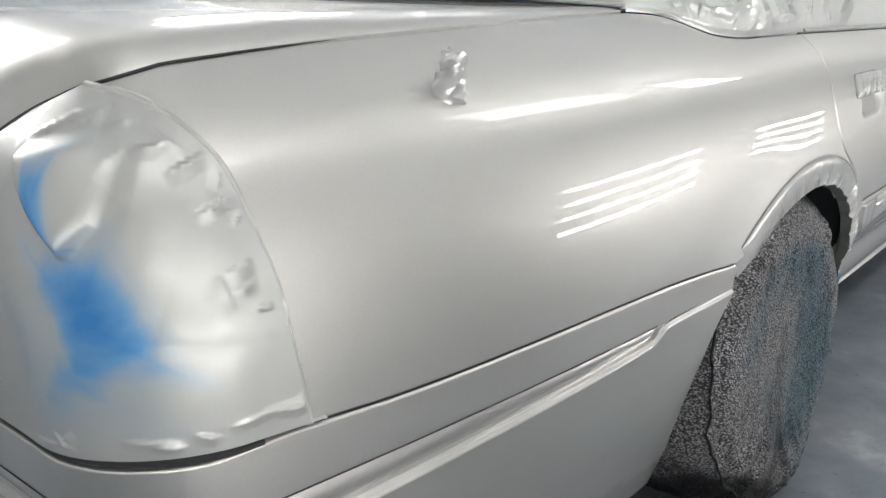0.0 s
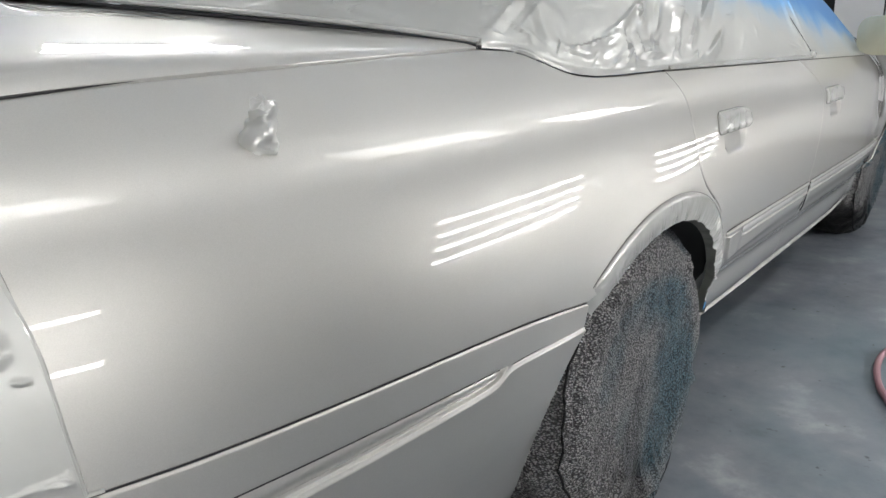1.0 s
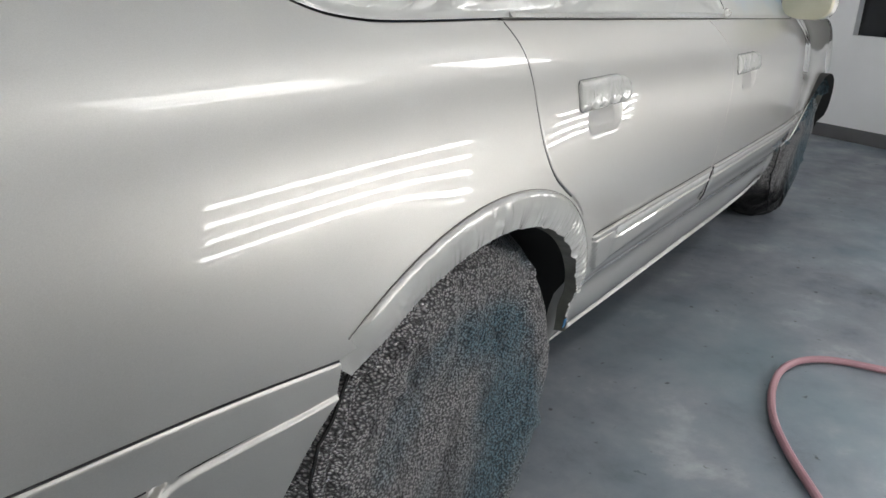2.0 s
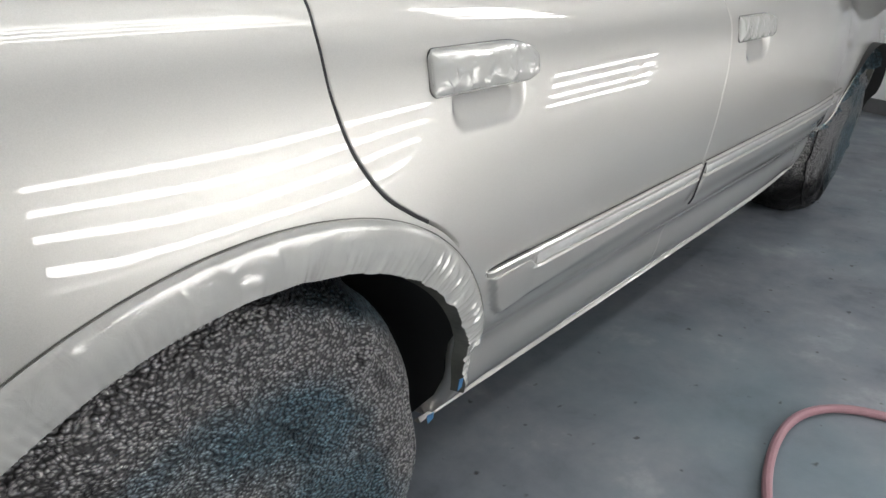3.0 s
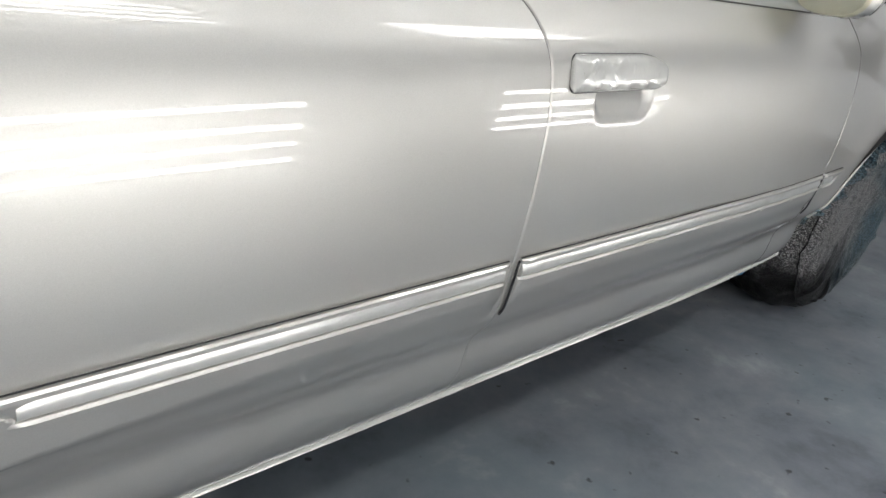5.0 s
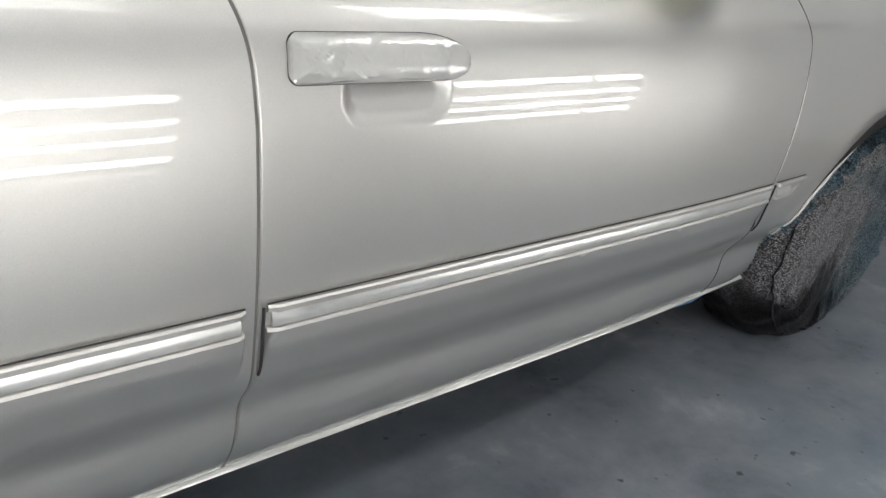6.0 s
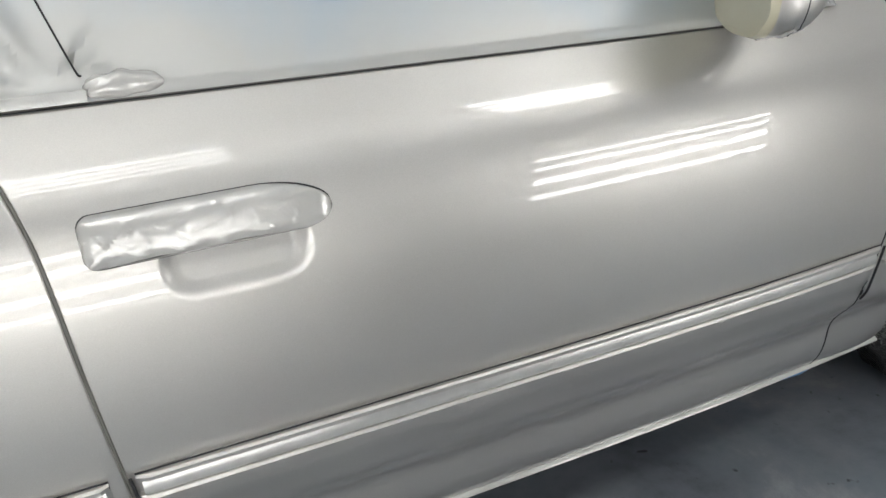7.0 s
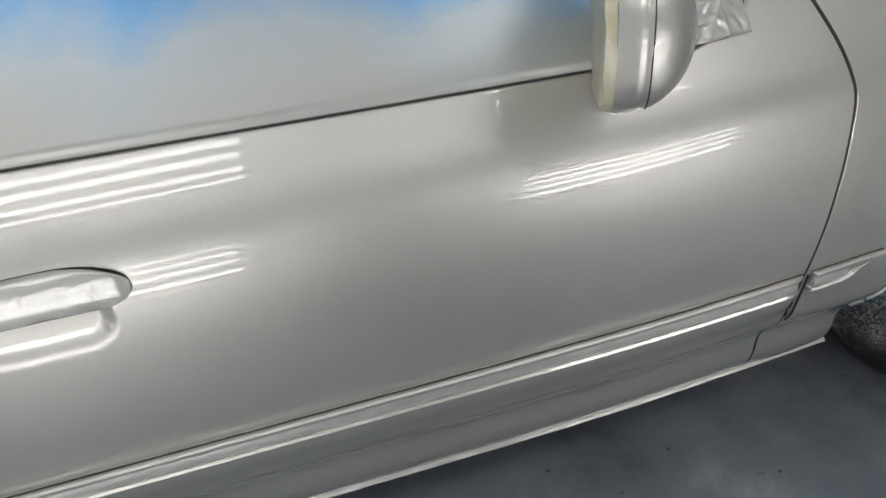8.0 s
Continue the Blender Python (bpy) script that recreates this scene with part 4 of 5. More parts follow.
def glass_film(name, pieces, nv, label, depth=.012, seed=0.0, folds=(), round_off=0):
    """A sheet of masking film stretched between lines (bottom, top, columns), with pinched folds."""
    def at(L, s):
        L = np.array([tuple(p) for p in L])
        k = np.linspace(0, 1, len(L))
        return np.stack([np.interp(s, k, L[:, i]) for i in range(3)], -1)
    b = np.concatenate([at(lo, np.linspace(0, 1, n + 1)[1 if i else 0:]) for i, (lo, hi, n) in enumerate(pieces)])
    p = np.concatenate([at(hi, np.linspace(0, 1, n + 1)[1 if i else 0:]) for i, (lo, hi, n) in enumerate(pieces)])
    def blur(L):
        if not round_off:
            return L
        pad = np.concatenate([np.repeat(L[:1], round_off, 0), L, np.repeat(L[-1:], round_off, 0)])
        w = np.hanning(2 * round_off + 1)
        return np.stack([np.convolve(pad[:, i], w / w.sum(), "valid") for i in range(3)], -1)
    nu = len(b) - 1
    W = np.linspace(0, 1, nv + 1)[:, None] ** 1.25
    arc_len = np.concatenate([[0], np.cumsum(np.linalg.norm(np.diff(b, axis=0), axis=1))])
    k = smooth(.0, .05, W)[..., None]
    q = (b + (p - b) * W[..., None]) * (1 - k) + (blur(b) + (blur(p) - blur(b)) * W[..., None]) * k
    n = np.cross(np.gradient(blur(b), axis=0), blur(p) - blur(b))
    n /= np.linalg.norm(n, axis=-1, keepdims=True)
    a, c = np.broadcast_to(arc_len, q.shape[:2]), W * np.linalg.norm(p - b, axis=-1)
    calm = 1 - .8 * smooth(.6, 1.2, q[..., 0])
    soft = np.array([crumple(i, j, seed, ((3.1, .6), (5.3, .4))) for i, j in zip(a.ravel(), c.ravel())]).reshape(a.shape)
    wave = np.array([noise.noise(Vector((i * 3, j * 5, seed))) for i, j in zip(a.ravel(), c.ravel())]).reshape(a.shape)
    hold = smooth(0, .06, W)
    d = (depth * (soft * calm + .6 * wave) + tents(a, c, folds)) * hold + .012 * np.sin(np.pi * W) + .004 * smooth(0, .02, W)
    v = (q + n * d[..., None]).reshape(-1, 3)
    f = [(j * (nu + 1) + i, j * (nu + 1) + i + 1, (j + 1) * (nu + 1) + i + 1, (j + 1) * (nu + 1) + i) for j in range(nv) for i in range(nu)]
    film = thing(name, label, "masking film")
    finish("sheet", mesh_of(name, v, f), FILM, film, "", None, 21)
    wob = np.array([noise.noise(Vector((x * 9, seed, 0))) for x in arc_len])[:, None]
    up = (p - b) / np.linalg.norm(p - b, axis=-1, keepdims=True)
    rows = [b + up * .001 + n[0] * .0025, b + up * .003 + n[0] * (.0055 + .001 * wob), b + up * (.010 + .002 * wob) + n[0] * .0062, b + up * (.0125 + .002 * wob) + n[0] * .0035]
    tv = np.concatenate(rows)
    tf = [(j * (nu + 1) + i, j * (nu + 1) + i + 1, (j + 1) * (nu + 1) + i + 1, (j + 1) * (nu + 1) + i) for j in range(3) for i in range(nu)]
    finish("tape_edge", mesh_of("tape", tv, tf), TAPE, film, "clear tape along the film's lower edge")
    return film


side_line = [side(u, z + .001, -.001) for u, z in GLASS_LINE[::2]] + [side(u, belt(u) + .0005, -.001) for u in np.arange(.34, 2.20, .04)] + [side(2.25, .905, -.006), side(2.30, .925, -.006)]
top_line = [np.array((p[0], p[1] - .004, p[2])) for p in ROOF]
rear_line = curve([tuple(side(-.195, .983)), (-.31, .36, 1.0165), (-.46, .62, 1.050), (-.575, .9, 1.079), (-.46, 1.18, 1.050), (-.31, 1.44, 1.0165), tuple(side(-.195, .983) * (1, -1, 1) + np.array((0, 1.8, 0)))], 8)
rear_foot = [np.array(p) + (0, 0, .006) for p in rear_line][::-1]
rear_top = [(.42, .40 + .02 * k, 1.336 + .05 * (1 - (k / 25 - 1) ** 2)) for k in range(51)][::-1]
CORNER = sum(np.linalg.norm(np.array(p) - np.array(q)) for p, q in zip(rear_foot, rear_foot[1:]))


def along(x):
    return CORNER + (x + .205) * 1.01


# folds gather at the foot of the quarter glass, at the pillars and along the belt
FOLDS = random_folds(3, 44, CORNER - .1, along(.62), .004, .24, .20, .20) + random_folds(8, 34, along(-.1), along(.5), .004, .08, .09, .24) + random_folds(5, 16, along(.55), along(1.25), .004, .17, .10, .10)
FOLDS += [(along(1.40), .004, along(1.40) + k * math.cos(t), .004 + k * math.sin(t), .0060, .010, .016) for t, k in ((.12, .10), (.55, .05), (1.25, .07), (2.25, .16), (2.85, .20), (3.0, .12))]
FOLDS += [(along(1.25), .43, along(1.355), .0, .005, .010, .03), (along(1.33), .43, along(1.44), .02, .004, .03, .010), (along(.43), .43, along(.40), .03, .006, .015, .04)]
FOLDS += random_folds(11, 46, .6, CORNER - .02, .0, .26, .26, .24) + random_folds(12, 34, .7, CORNER, .0, .10, .12, .26)
glass_film("masking_film", [(rear_foot, rear_top, 240), (side_line, top_line, 420)], 100, "oversprayed masking film over rear and side windows, creased at pillars", .006, 2.0, FOLDS, 30)
part("window_seal", tube(bmesh.new(), [(p[0], p[1], p[2] + .001) for p in rear_line], .0032, 8), SEAL, car, "black rear window seal")
front_line = [side(2.30, .925, -.006), np.array((2.45, .4, .97)), np.array((2.52, .9, .985)), np.array((2.45, 1.4, .97)), side(2.30, .925, -.006) * (1, -1, 1) + np.array((0, 1.8, 0))]
glass_film("masking_film", [(front_line, [(1.78, .40 + .1 * k, 1.325 + .05 * (1 - (k / 5 - 1) ** 2)) for k in range(11)], 60)], 30, "pale masking film over the windscreen", .01, 8.0)
vf, qf = mirror_y(*grid(lambda s, t: (lambda b, p: b + (p - b) * t)(np.array(side_line[int(s * (len(side_line) - 1))]), np.array(top_line[int(s * (len(top_line) - 1))])), 60, 10))
tagged(finish("masking_film", mesh_of("film", vf, qf), FILM), "pale masking film over the far side windows", "masking film")


def belt_trim():
    """The rear door's belt trim under tape, and the tape bunched up at the pillar's foot."""
    top = lambda u: belt(u)
    wave = lambda u: .0008 * noise.noise(Vector((u * 60, 2, 0))) + .0006 * noise.noise(Vector((u * 150, 5, 0)))
    strip("belt_trim", lambda u: [(.001, -.003), (.0025, .0065 + wave(u)), (.010, .0085 + wave(u)), (.019, .0075 - wave(u)), (.0235, .004), (.0245, -.004)], .33, 1.405, top, rear_door, TAPE, 150, "taped belt trim along the window", 40)
    part("gap_line", tube(bmesh.new(), [tuple(side(u, belt(u) + .0245, .0035)) for u in np.arange(.33, 1.41, .04)], .0013, 6), SEAL, rear_door, "dark line above the belt trim")
    def bunch(s, t):
        a, b = 2 * math.pi * s, math.pi * (t - .5)
        p = Vector((.036 * math.cos(a) * math.cos(b), .010 * math.sin(b), .0125 * math.sin(a) * math.cos(b)))
        k = 1 + .7 * crumple(p.x + .3, p.z + p.y, 4, ((18, .6), (34, .3), (60, .15)))
        c = side(1.434, .920, .006)
        return c + np.array(p) * k
    v, q = grid(bunch, 48, 24)
    tagged(finish("masking_tape", mesh_of("bunch", v, q), TAPE, None, "", None, 25), "bunched clear tape at the foot of the door pillar", "masking tape")
    seam = curve([(1.404, .073, .930), (1.400, .073, .937), (1.383, .105, .989), (1.36, .15, 1.06), (1.33, .21, 1.15)], 8)
    part("pillar_seam", tube(bmesh.new(), seam, .0010, 6), SEAL, car, "dark seam between the door window frames")


belt_trim()


def hood():
    E = [side(u, fender_top(u) + .001) for u in np.arange(2.42, 3.72, .05)]
    def f(s, t):
        k = s * (len(E) - 1)
        i = min(int(k), len(E) - 2)
        e = E[i] + (E[i + 1] - E[i]) * (k - i)
        y = e[1] + .006 + 2 * (CENTRE - e[1] - .006) * t
        return np.array((e[0] + .16 * (1 - (2 * t - 1) ** 2), y, e[2] + .06 * (1 - (2 * t - 1) ** 4)))
    v, q = grid(f, 30, 30)
    finish("hood", mesh_of("hood", v, q), PAINT, car)
    nose = [side(u, .74, 0) for u in np.arange(3.68, 4.5, .04)]
    bm = bmesh.new()
    rows = []
    for k, p in enumerate(nose):
        e = E[-1] + np.array((.02 + .1 * k / len(nose), 0, 0))
        rows.append([bm.verts.new((p[0], p[1], .62)), bm.verts.new((p[0] - .02, p[1], .74))])
    for a, b in zip(rows, rows[1:]):
        bm.faces.new((a[0], b[0], b[1], a[1]))
    part("grille", bm, DARK, car)


hood()


# ---- tail lamp under film ----
# short pinched folds where the film is tucked along the lamp's edge
LAMP_FOLDS = [(-1.041, .8674, -1.002, .8796, .0048, .0030, .0120), (-1.023, .8324, -.9851, .8446, .0048, .0030, .0110), (-.9896, .866, -1.008, .835, .0036, .0030, .0095), (-1.07, .888, -1.03, .893, .0042, .0030, .0110), (-1.05, .905, -1.02, .885, .0030, .0030, .0090), (-1.007, .7791, -.9817, .7859, .0028, .0030, .0130), (-1.004, .7635, -.981, .7675, .0022, .0030, .0100), (-1.013, .779, -1.003, .748, .0022, .0030, .0180), (-1.16, .918, -1.12, .924, .0026, .0025, .0080), (-1.13, .912, -1.09, .922, .0026, .0025, .0080), (-1.20, .905, -1.15, .917, .0026, .0025, .0080), (-1.10, .910, -1.06, .913, .0028, .0025, .0070)]
_rng = random.Random(21)
for _k in range(5):
    _z = .635 + .285 * _rng.random() ** .55
    _u = float(np.interp(_z, [p[1] for p in LAMP_EDGE], [p[0] for p in LAMP_EDGE])) - _rng.uniform(.002, .012)
    _a, _l = math.pi + _rng.gauss(.2, .55), _rng.uniform(.010, .045)
    LAMP_FOLDS.append((_u, _z, _u + _l * math.cos(_a), _z + _l * math.sin(_a), .0030 * _rng.uniform(.3, 1), .0035, _l * _rng.uniform(.10, .22) + .002))
for _k in range(11):
    _u, _a, _l = _rng.uniform(-1.3, -.96), _rng.gauss(.1, .5), _rng.uniform(.02, .07)
    LAMP_FOLDS.append((_u, .632 + .02 * _rng.random(), _u + _l * math.cos(_a), .636 + _l * .4 * math.sin(_a), .003, .0035, .010))


def lamp_film():
    top = [(-1.46, .78), (-1.42, .815), (-1.36, .855), (-1.30, .892), (-1.24, .923), (-1.20, .934)]
    line = [(u, z + .002) for u, z in LAMP_EDGE] + top[::-1] + [(-1.46, .72), (-1.46, .68)] + [(u, z + .004) for u, z in BUMPER_TOP[2:34]]
    def out(u, z):
        u, z = np.asarray(u, float), np.asarray(z, float)
        edge = np.interp(z, [p[1] for p in LAMP_EDGE], [p[0] for p in LAMP_EDGE])
        d = edge - u
        shape = np.shape(u)
        uu, zz = np.atleast_1d(u).ravel(), np.atleast_1d(z).ravel()
        w1 = np.array([crumple(a, b, 1.3, ((4.2, .6), (7.5, .3))) for a, b in zip(uu, zz)]).reshape(shape or (1,))
        near = np.exp(-((d - .02) / .016) ** 2)
        w2 = np.array([noise.noise(Vector((a * 70, b * 70, 2.0))) for a, b in zip(uu, zz)]).reshape(shape or (1,))
        fold = [(-1.198, .900), (-1.105, .906), (-1.062, .889), (-1.066, .858), (-1.10, .831), (-1.112, .806), (-1.138, .809)]
        inner = np.full(np.shape(u), 9.0)
        for (ax, az), (bx, bz) in zip(fold, fold[1:] + fold[:1]):
            k = np.hypot(bx - ax, bz - az)
            inner = np.minimum(inner, ((az - bz) * (u - ax) + (bx - ax) * (z - az)) / k * -1)
        pouch = .016 * smooth(-.002, .012, inner) * smooth(-1.085, -1.15, u) + .004 * smooth(0, .020, inner)
        res = .006 + .006 * w1 * smooth(.01, .06, d) + .0016 * w2 * near * smooth(0, .01, d) * .2 + pouch + 1.1 * tents(u, z, LAMP_FOLDS) * smooth(0, .004, d)
        return res if shape else res[0]
    film = thing("masking_film", "wrinkled blue masking film oversprayed silver over the tail lamp", "masking film")
    part("rolled_edge", tube(bmesh.new(), [tuple(side(u, z, .0015)) for u, z in LAMP_EDGE], .0046, 8), TAPE, film, "thin rolled tape edge")
    panel("sheet", line, film, LAMPFILM, out=out, gap=.0, lip=.006, du=.0028, dz=.0028)
    panel("tail_lamp", [(u + .004, z) for u, z in line], car, GLASS, out=lambda u, z: 0 * u - .012, gap=.003)
    panel("tail_lamp", [(u + .004, z) for u, z in line], car, GLASS, mirror=True, out=lambda u, z: 0 * u - .012, gap=.003)


lamp_film()


# ---- aerial stub wrapped in tape ----
def aerial():
    base = side(-.712, .905, 0)
    t = thing("aerial_stub", "short aerial stub wrapped in crumpled foil tape", "car aerial", place=base)
    axis = Vector((-.05, -.32, .95)).normalized()
    def wrap(s, t):
        a = 2 * math.pi * s
        r = .014 + .006 * math.sin(math.pi * min(t * 1.4, 1)) - .004 * (t > .98)
        p = Vector((math.cos(a) * r, math.sin(a) * r, -.020 + .062 * t))
        p *= 1 + .38 * crumple(math.cos(a) * .012 + .3, p.z + .008 * math.sin(a), 2, ((34, .5), (60, .45), (95, .3)))
        q = axis.to_track_quat("Z", "Y") @ p
        return np.array(q)
    v, f = grid(wrap, 26, 26)
    v.append(np.array(axis.to_track_quat("Z", "Y") @ Vector((0, 0, .043))))
    f = f + [(26 * 27 + k, 26 * 27 + k + 1, len(v) - 1) for k in range(26)]
    ob = finish("tape_wrap", mesh_of("wrap", v, f), STRIP, t, "crumpled silver tape", None, 30)


aerial()


# ---- wheel arch lips under tape ----
def arch_tape(cx, t0, t1, label, width=1.0, stand=.75, fine=1.0):
    bm = bmesh.new()
    rows = []
    steps = 480
    folds = random_folds(int(cx * 10), 90, 0, .95, 0, .055, .05, .16, .7)
    for k in range(steps + 1):
        deg = t0 + (t1 - t0) * k / steps
        a = radians(deg)
        ahead = deg if cx < 1 else 180 - deg
        end = .48 + .52 * float(smooth(5, 72, ahead))
        # pressed flat where it stops against the bumper
        held = 1 - float(smooth(126, 134, deg)) if cx < 1 else 1.0
        row = []
        for j in range(13):
            f = j / 12
            ea, eb = .413 + .065 * f * width * end, .377 + .057 * f * width * end
            u, z = cx + ea * math.cos(a), ARCH + eb * math.sin(a)
            tuck = max(0.0, float(profile(z)) - .045) * (.5 + .5 * float(smooth(6, 50, ahead)))
            if j == 0:
                row.append(bm.verts.new(Vector(side(u - .003 * math.cos(a), z - .003 * math.sin(a), (tuck * stand - .012) * held - .004 * (1 - held)))))
            beat = math.sin(radians(deg * 165) + 2.5 * noise.noise(Vector((deg * .12, cx, 0))))
            pleat = max(0, beat) ** 4 * math.exp(-((f - .5 - .15 * noise.noise(Vector((deg * .2, 7, 0)))) / .24) ** 2) * float(smooth(66, 50, ahead)) * (.5 + noise.noise(Vector((deg * .25, 4 + cx, 0))))
            w = float(tents(np.array(deg * .0077), np.array(f * .06), folds))
            edge = (noise.noise(Vector((deg * .22, 1, cx))) + .6 * abs(noise.noise(Vector((deg * .7, 5, cx))))) * (1 - f) ** 3
            # the lip stands upright while the body tucks under
            o = tuck * (1 - f) ** .7 * stand + float(flare(u, z)) + .003 + .003 * math.sin(math.pi * (.1 + .8 * f)) + .9 * fine * w * math.sin(math.pi * f) + .005 * fine * pleat + .006 * fine * edge if j < 12 else float(flare(u, z)) + .0012
            o = .0012 + (o - .0012) * held
            row.append(bm.verts.new(Vector(side(u, z + .005 * edge * fine, o))))
        rows.append(row)
    flange = bmesh.new()
    edge_rows = [[flange.verts.new(v.co) for v in row[:2]] for row in rows]
    for a, b in zip(edge_rows, edge_rows[1:]):
        flange.faces.new((a[0], a[1], b[1], b[0]))
    for a, b in zip(rows, rows[1:]):
        for i in range(1, len(a) - 1):
            bm.faces.new((a[i], a[i + 1], b[i + 1], b[i]))
    bmesh.ops.delete(bm, geom=[v for v in bm.verts if not v.link_faces], context="VERTS")
    bmesh.ops.recalc_face_normals(bm, faces=bm.faces)
    tape = thing("masking_tape", label, "masking tape")
    part("band", bm, TAPE, tape, sharp=60)
    part("turned_in_edge", flange, TAPE_SHADED, tape, "ragged edge turned into the wheel arch", sharp=60)
    rim = []
    for d in np.linspace(max(min(t0, t1), 28), max(t0, t1) - 4, 90):
        k = width * (.48 + .52 * float(smooth(5, 72, d if cx < 1 else 180 - d)))
        rim.append((cx + (.4145 + .065 * k) * math.cos(radians(d)), ARCH + (.3785 + .057 * k) * math.sin(radians(d))))
    part("gap_line", tube(bmesh.new(), [tuple(side(u, z, float(flare(u, z)) + .0004)) for u, z in rim], .0006, 6), GAP_SHADE, car, "fine joint round the wheel arch lip")


arch_tape(AX_R, 8, 134.5, "crinkled clear masking tape on the rear wheel arch lip")
arch_tape(AX_F, 160, 20, "crinkled clear masking tape on the front wheel arch lip", .25, .05, .35)


def arch_film():
    """Crushed black film tucked round the front wheel arch."""
    def f(s, t):
        a, b = radians(163 - 95 * s), 2 * math.pi * t
        r = .028 + .010 * noise.noise(Vector((s * 9, 0, 3)))
        p = Vector((s * 1.4, math.cos(b) * .03, math.sin(b) * .03))
        r *= 1 + .9 * noise.noise(p * 22) + .7 * abs(noise.noise(p * 45))
        e, g = .384 + r * math.cos(b), .349 + r * math.cos(b)
        u, z = AX_F + e * math.cos(a), ARCH + g * math.sin(a)
        return side(u, z, -.016 + r * .9 * math.sin(b))
    v, q = grid(f, 220, 16)
    tagged(finish("masking_film", mesh_of("arch_film", v, q), BAG, None, "", None, 40), "crushed dark film tucked round the front wheel arch", "masking film")


arch_film()


# ---- wheel bags ----
def wheel_bag(x, material, lean=0.0, foot=.03):
    t = thing("wheel_cover", "dark crinkled plastic wheel bag dusted with silver and blue overspray", "wheel cover", "wheel covers", (x, .142, 0))
    cz = .318
    prof = curve([(.0, -.112), (.12, -.116), (.20, -.124), (.25, -.126), (.285, -.116), (.312, -.094), (.333, -.060), (.344, -.02), (.347, .02), (.343, .06), (.335, .10), (.30, .125), (.2, .13)], 5)
    def f(s, t2):
        k = t2 * (len(prof) - 1)
        i = min(int(k), len(prof) - 2)
        r, y = np.array(prof[i]) + (np.array(prof[i + 1]) - np.array(prof[i])) * (k - i)
        a = 2 * math.pi * s
        p = Vector((r * math.cos(a), y, r * math.sin(a)))
        w = noise.noise(p * 6) * .012 + (crease(p, 7, 3) - .4) * .010
        wr = .004 * math.sin(a * 17 + 5 * noise.noise(p * 8)) * float(smooth(.2, .34, r))
        # the bag is pinched over the tyre's shoulder, with short folds below
        pinch = math.exp(-((r - .288 - .008 * noise.noise(Vector((a * 2, 1, 0)))) / .006) ** 2) if y < 0 else 0.0
        fold = max(0.0, noise.noise(Vector((a * 7, r * 4, 5)))) ** 1.5 * float(smooth(.14, .24, r)) * (1 - float(smooth(.29, .31, r)))
        rr = 1 + (w + wr) / .35 * float(smooth(.05, .3, r))
        z = cz + p.z * rr
        low = max(0.0, .10 - z) / .10
        return np.array((p.x * rr * (1 + .05 * low), p.y + w * .7 + .007 * pinch - .022 * fold - foot * low * (1 if y < 0 else -1) + lean * (cz - z) / .3, max(z, .002)))
    v, q = grid(f, 260, 110)
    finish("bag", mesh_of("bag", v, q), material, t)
    ring = []
    for k in range(44, 106):
        a = 2 * math.pi * k / 120
        p = f(k / 120, .40 + .012 * noise.noise(Vector((k * .2, 3, 1))))
        ring.append(tuple(p + np.array((math.cos(a), -.6, math.sin(a) if p[2] > .05 else 0)) * .002))
    part("seam", tube(bmesh.new(), ring, .0026, 6), DARK, t, "dark stitched seam of the bag")
    return t


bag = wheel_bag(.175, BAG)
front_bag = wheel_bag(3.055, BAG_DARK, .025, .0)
front_bag.location.y = .225
front_bag.scale = (.95, .95, .95)
copy_thing(bag, pose(.175, 1.63, 0, 0, 0, 180))
copy_thing(front_bag, pose(2.965, 1.63, 0, 0, 0, 180))


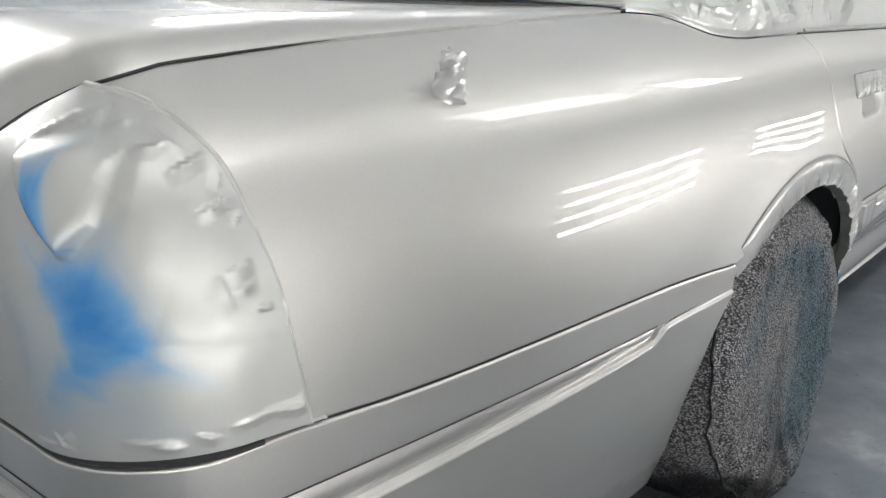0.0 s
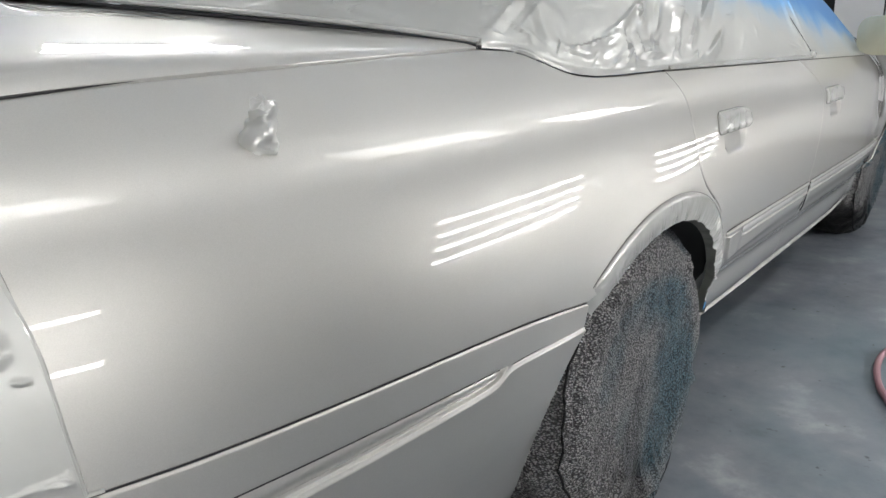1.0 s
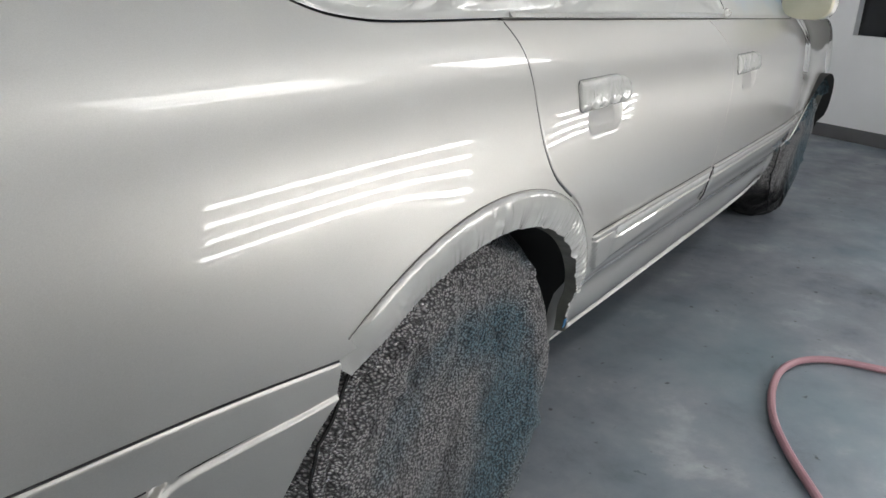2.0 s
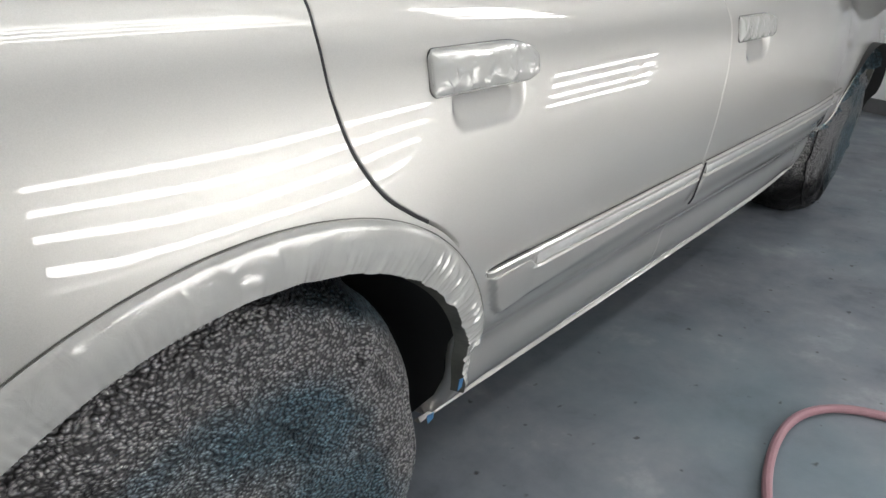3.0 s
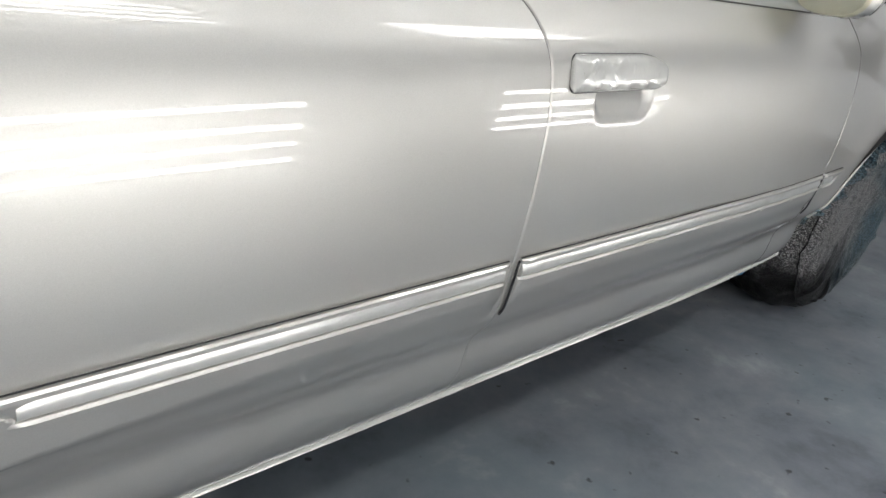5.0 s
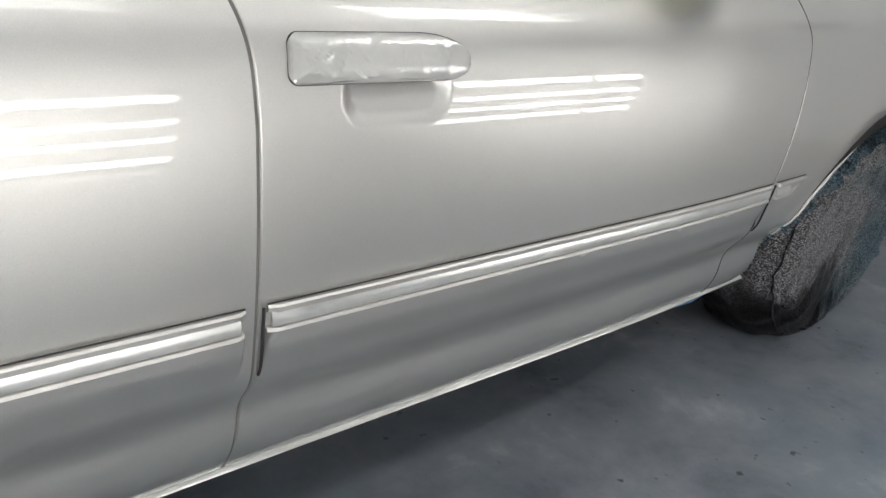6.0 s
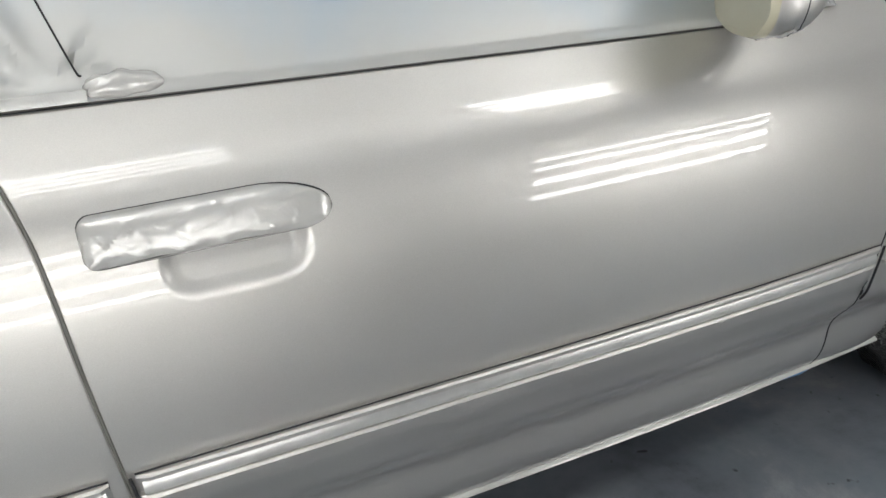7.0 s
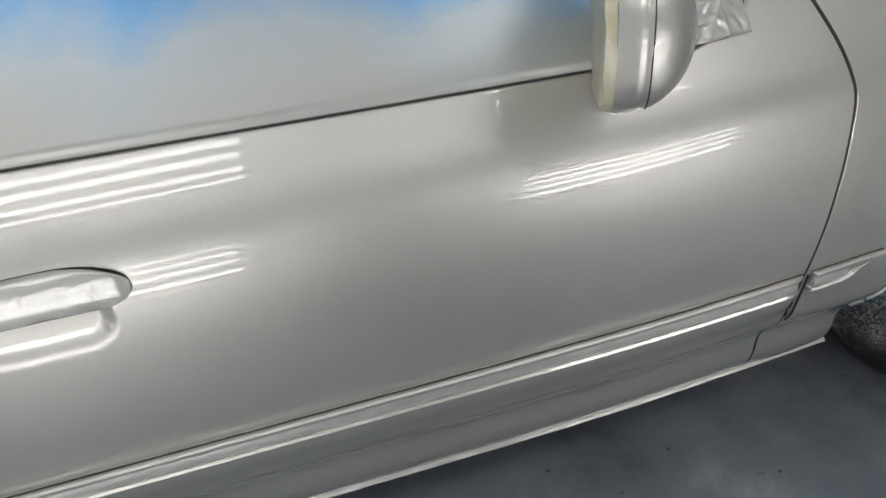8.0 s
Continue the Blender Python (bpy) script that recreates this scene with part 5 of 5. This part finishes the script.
# ---- door mirror ----
def door_mirror():
    def foot(a, b):
        u, z = 2.16 + .145 * a, .8985 + .072 * b * (1 - .5 * a)
        r = min(a, 1 - a, b, 1 - b) * 8
        return side(u, z, .004 + .010 * min(1, max(r, 0)) + .018 * min(1, max(r, 0)) * crumple(u, z, 2, ((14, .6), (28, .4), (55, .25))))
    v, f = grid(foot, 60, 36)
    t = finish("door_mirror", mesh_of("foot", v, f), TAPE, car, "door mirror, glass masked with yellow paper, foot taped")
    turn = pose(2.085, .0, .966, 0, 0, -22)
    w, h, e = .088, .070, 3.0
    def shell(s, q):
        # s round the housing, q from the glass face ahead
        a = 2 * math.pi * s
        taper = (max(0.0, 1 - (q * .97) ** 2.4)) ** .5
        ca, sa = math.cos(a), math.sin(a)
        y = w * taper * math.copysign(abs(ca) ** (2 / e), ca)
        z = h * taper * math.copysign(abs(sa) ** (2 / e), sa) - .004 * q
        lip = .0015 if .30 < q < .36 else 0.0
        # film crushed along the lower rim
        low = float(smooth(-.035, -.066, z)) * (1 - float(smooth(.5, .8, q)))
        z += .006 * low * (crease((y, q * .06, z), 45, 6) - .5)
        return np.array(turn @ Vector((.078 * q, y * (1 - lip / w), z * (1 - lip / h))))
    v, f = grid(shell, 56, 32)
    finish("housing", mesh_of("housing", v, f), PAINT, t)
    part("seam", tube(bmesh.new(), [tuple(shell(k / 72, .40)) for k in range(73)], .0008, 6), SEAL, t, "dark seam round the mirror housing")
    bm = bmesh.new()
    rows = []
    for x, k in ((.0, 1.012), (-.004, 1.01), (-.010, .985), (-.011, .90)):
        row = []
        for i in range(56):
            a = 2 * math.pi * i / 56
            y = w * k * math.copysign(abs(math.cos(a)) ** (2 / e), math.cos(a))
            z = h * k * math.copysign(abs(math.sin(a)) ** (2 / e), math.sin(a))
            row.append(bm.verts.new(turn @ Vector((x + .003 * noise.noise(Vector((y * 40, z * 40, x * 60))), y, z))))
        rows.append(row)
    for a, b in zip(rows, rows[1:]):
        for i in range(56):
            bm.faces.new((a[i], a[(i + 1) % 56], b[(i + 1) % 56], b[i]))
    bm.faces.new(rows[-1])
    bmesh.ops.recalc_face_normals(bm, faces=bm.faces)
    part("masked_glass", bm, YELLOW, t, "mirror glass covered with yellow paper")
    edge = curve([(2.16, .897), (2.23, .9015), (2.285, .908), (2.305, .922), (2.309, .945), (2.303, .972)], 6)
    part("foot_edge", tube(bmesh.new(), [tuple(side(u, z, .002)) for u, z in edge], .0012, 6), SEAL, t, "dark outline of the mirror foot")
    def arm(s, q):
        a = 2 * math.pi * s
        p = Vector((2.105 + .135 * q, .022 * math.cos(a), .023 * math.sin(a)))
        k = 1 + .5 * crumple(p.x * 1.2, p.z * 1.2 + p.y, 7, ((16, .6), (30, .4), (55, .25)))
        return np.array((p.x, .045 + .03 * q + p.y * k, .944 - .006 * q + p.z * k))
    v, f = grid(arm, 40, 40)
    finish("arm", mesh_of("arm", v, f), TAPE, t, "mirror arm wrapped in crushed clear film", None, 30)


door_mirror()


# ---- torn bits of blue masking paper ----
def scrap(points, label):
    bm = bmesh.new()
    n = len(points)
    a = [bm.verts.new(p) for p in points]
    b = [bm.verts.new(Vector(p) + Vector((.0, .0012, .0004))) for p in points]
    bm.faces.new(a)
    bm.faces.new(b[::-1])
    for i in range(n):
        bm.faces.new((a[i], b[i], b[(i + 1) % n], a[(i + 1) % n]))
    bmesh.ops.recalc_face_normals(bm, faces=bm.faces)
    tagged(part("masking_paper", bm, BLUETAPE, None), label, "masking paper")


scrap([(.030, .160, .984), (.042, .158, .999), (.058, .163, .994), (.074, .168, 1.001), (.084, .166, .984), (.062, .158, .976)], "small torn flap of dark blue film on the pillar")
scrap([(2.36, .150, .266), (2.44, .150, .264), (2.52, .152, .262), (2.50, .156, .246), (2.45, .158, .232), (2.39, .156, .236)], "scrap of blue masking paper hanging below the sill")
scrap([(.632, .143, .236), (.648, .142, .236), (.650, .145, .222), (.638, .146, .217)], "torn blue tape end below the rear sill")
scrap([(.603, .062, .35), (.610, .060, .35), (.612, .064, .333), (.605, .066, .328)], "small torn blue tape on the wheel arch")


# ---- hose on the floor ----
def hose():
    line = curve([(.3, -.95, .012), (.55, -.64, .012), (.73, -.50, .012), (.86, -.415, .012), (1.0, -.33, .012), (1.14, -.27, .012), (1.30, -.24, .012), (1.43, -.25, .012), (1.52, -.31, .012), (1.56, -.42, .012), (1.57, -.6, .012), (1.5, -.9, .012)], 10)
    tagged(part("hose", tube(bmesh.new(), line, .0100, 10), HOSE, None), "pink rubber air hose lying in a loop on the floor", "hose")


hose()
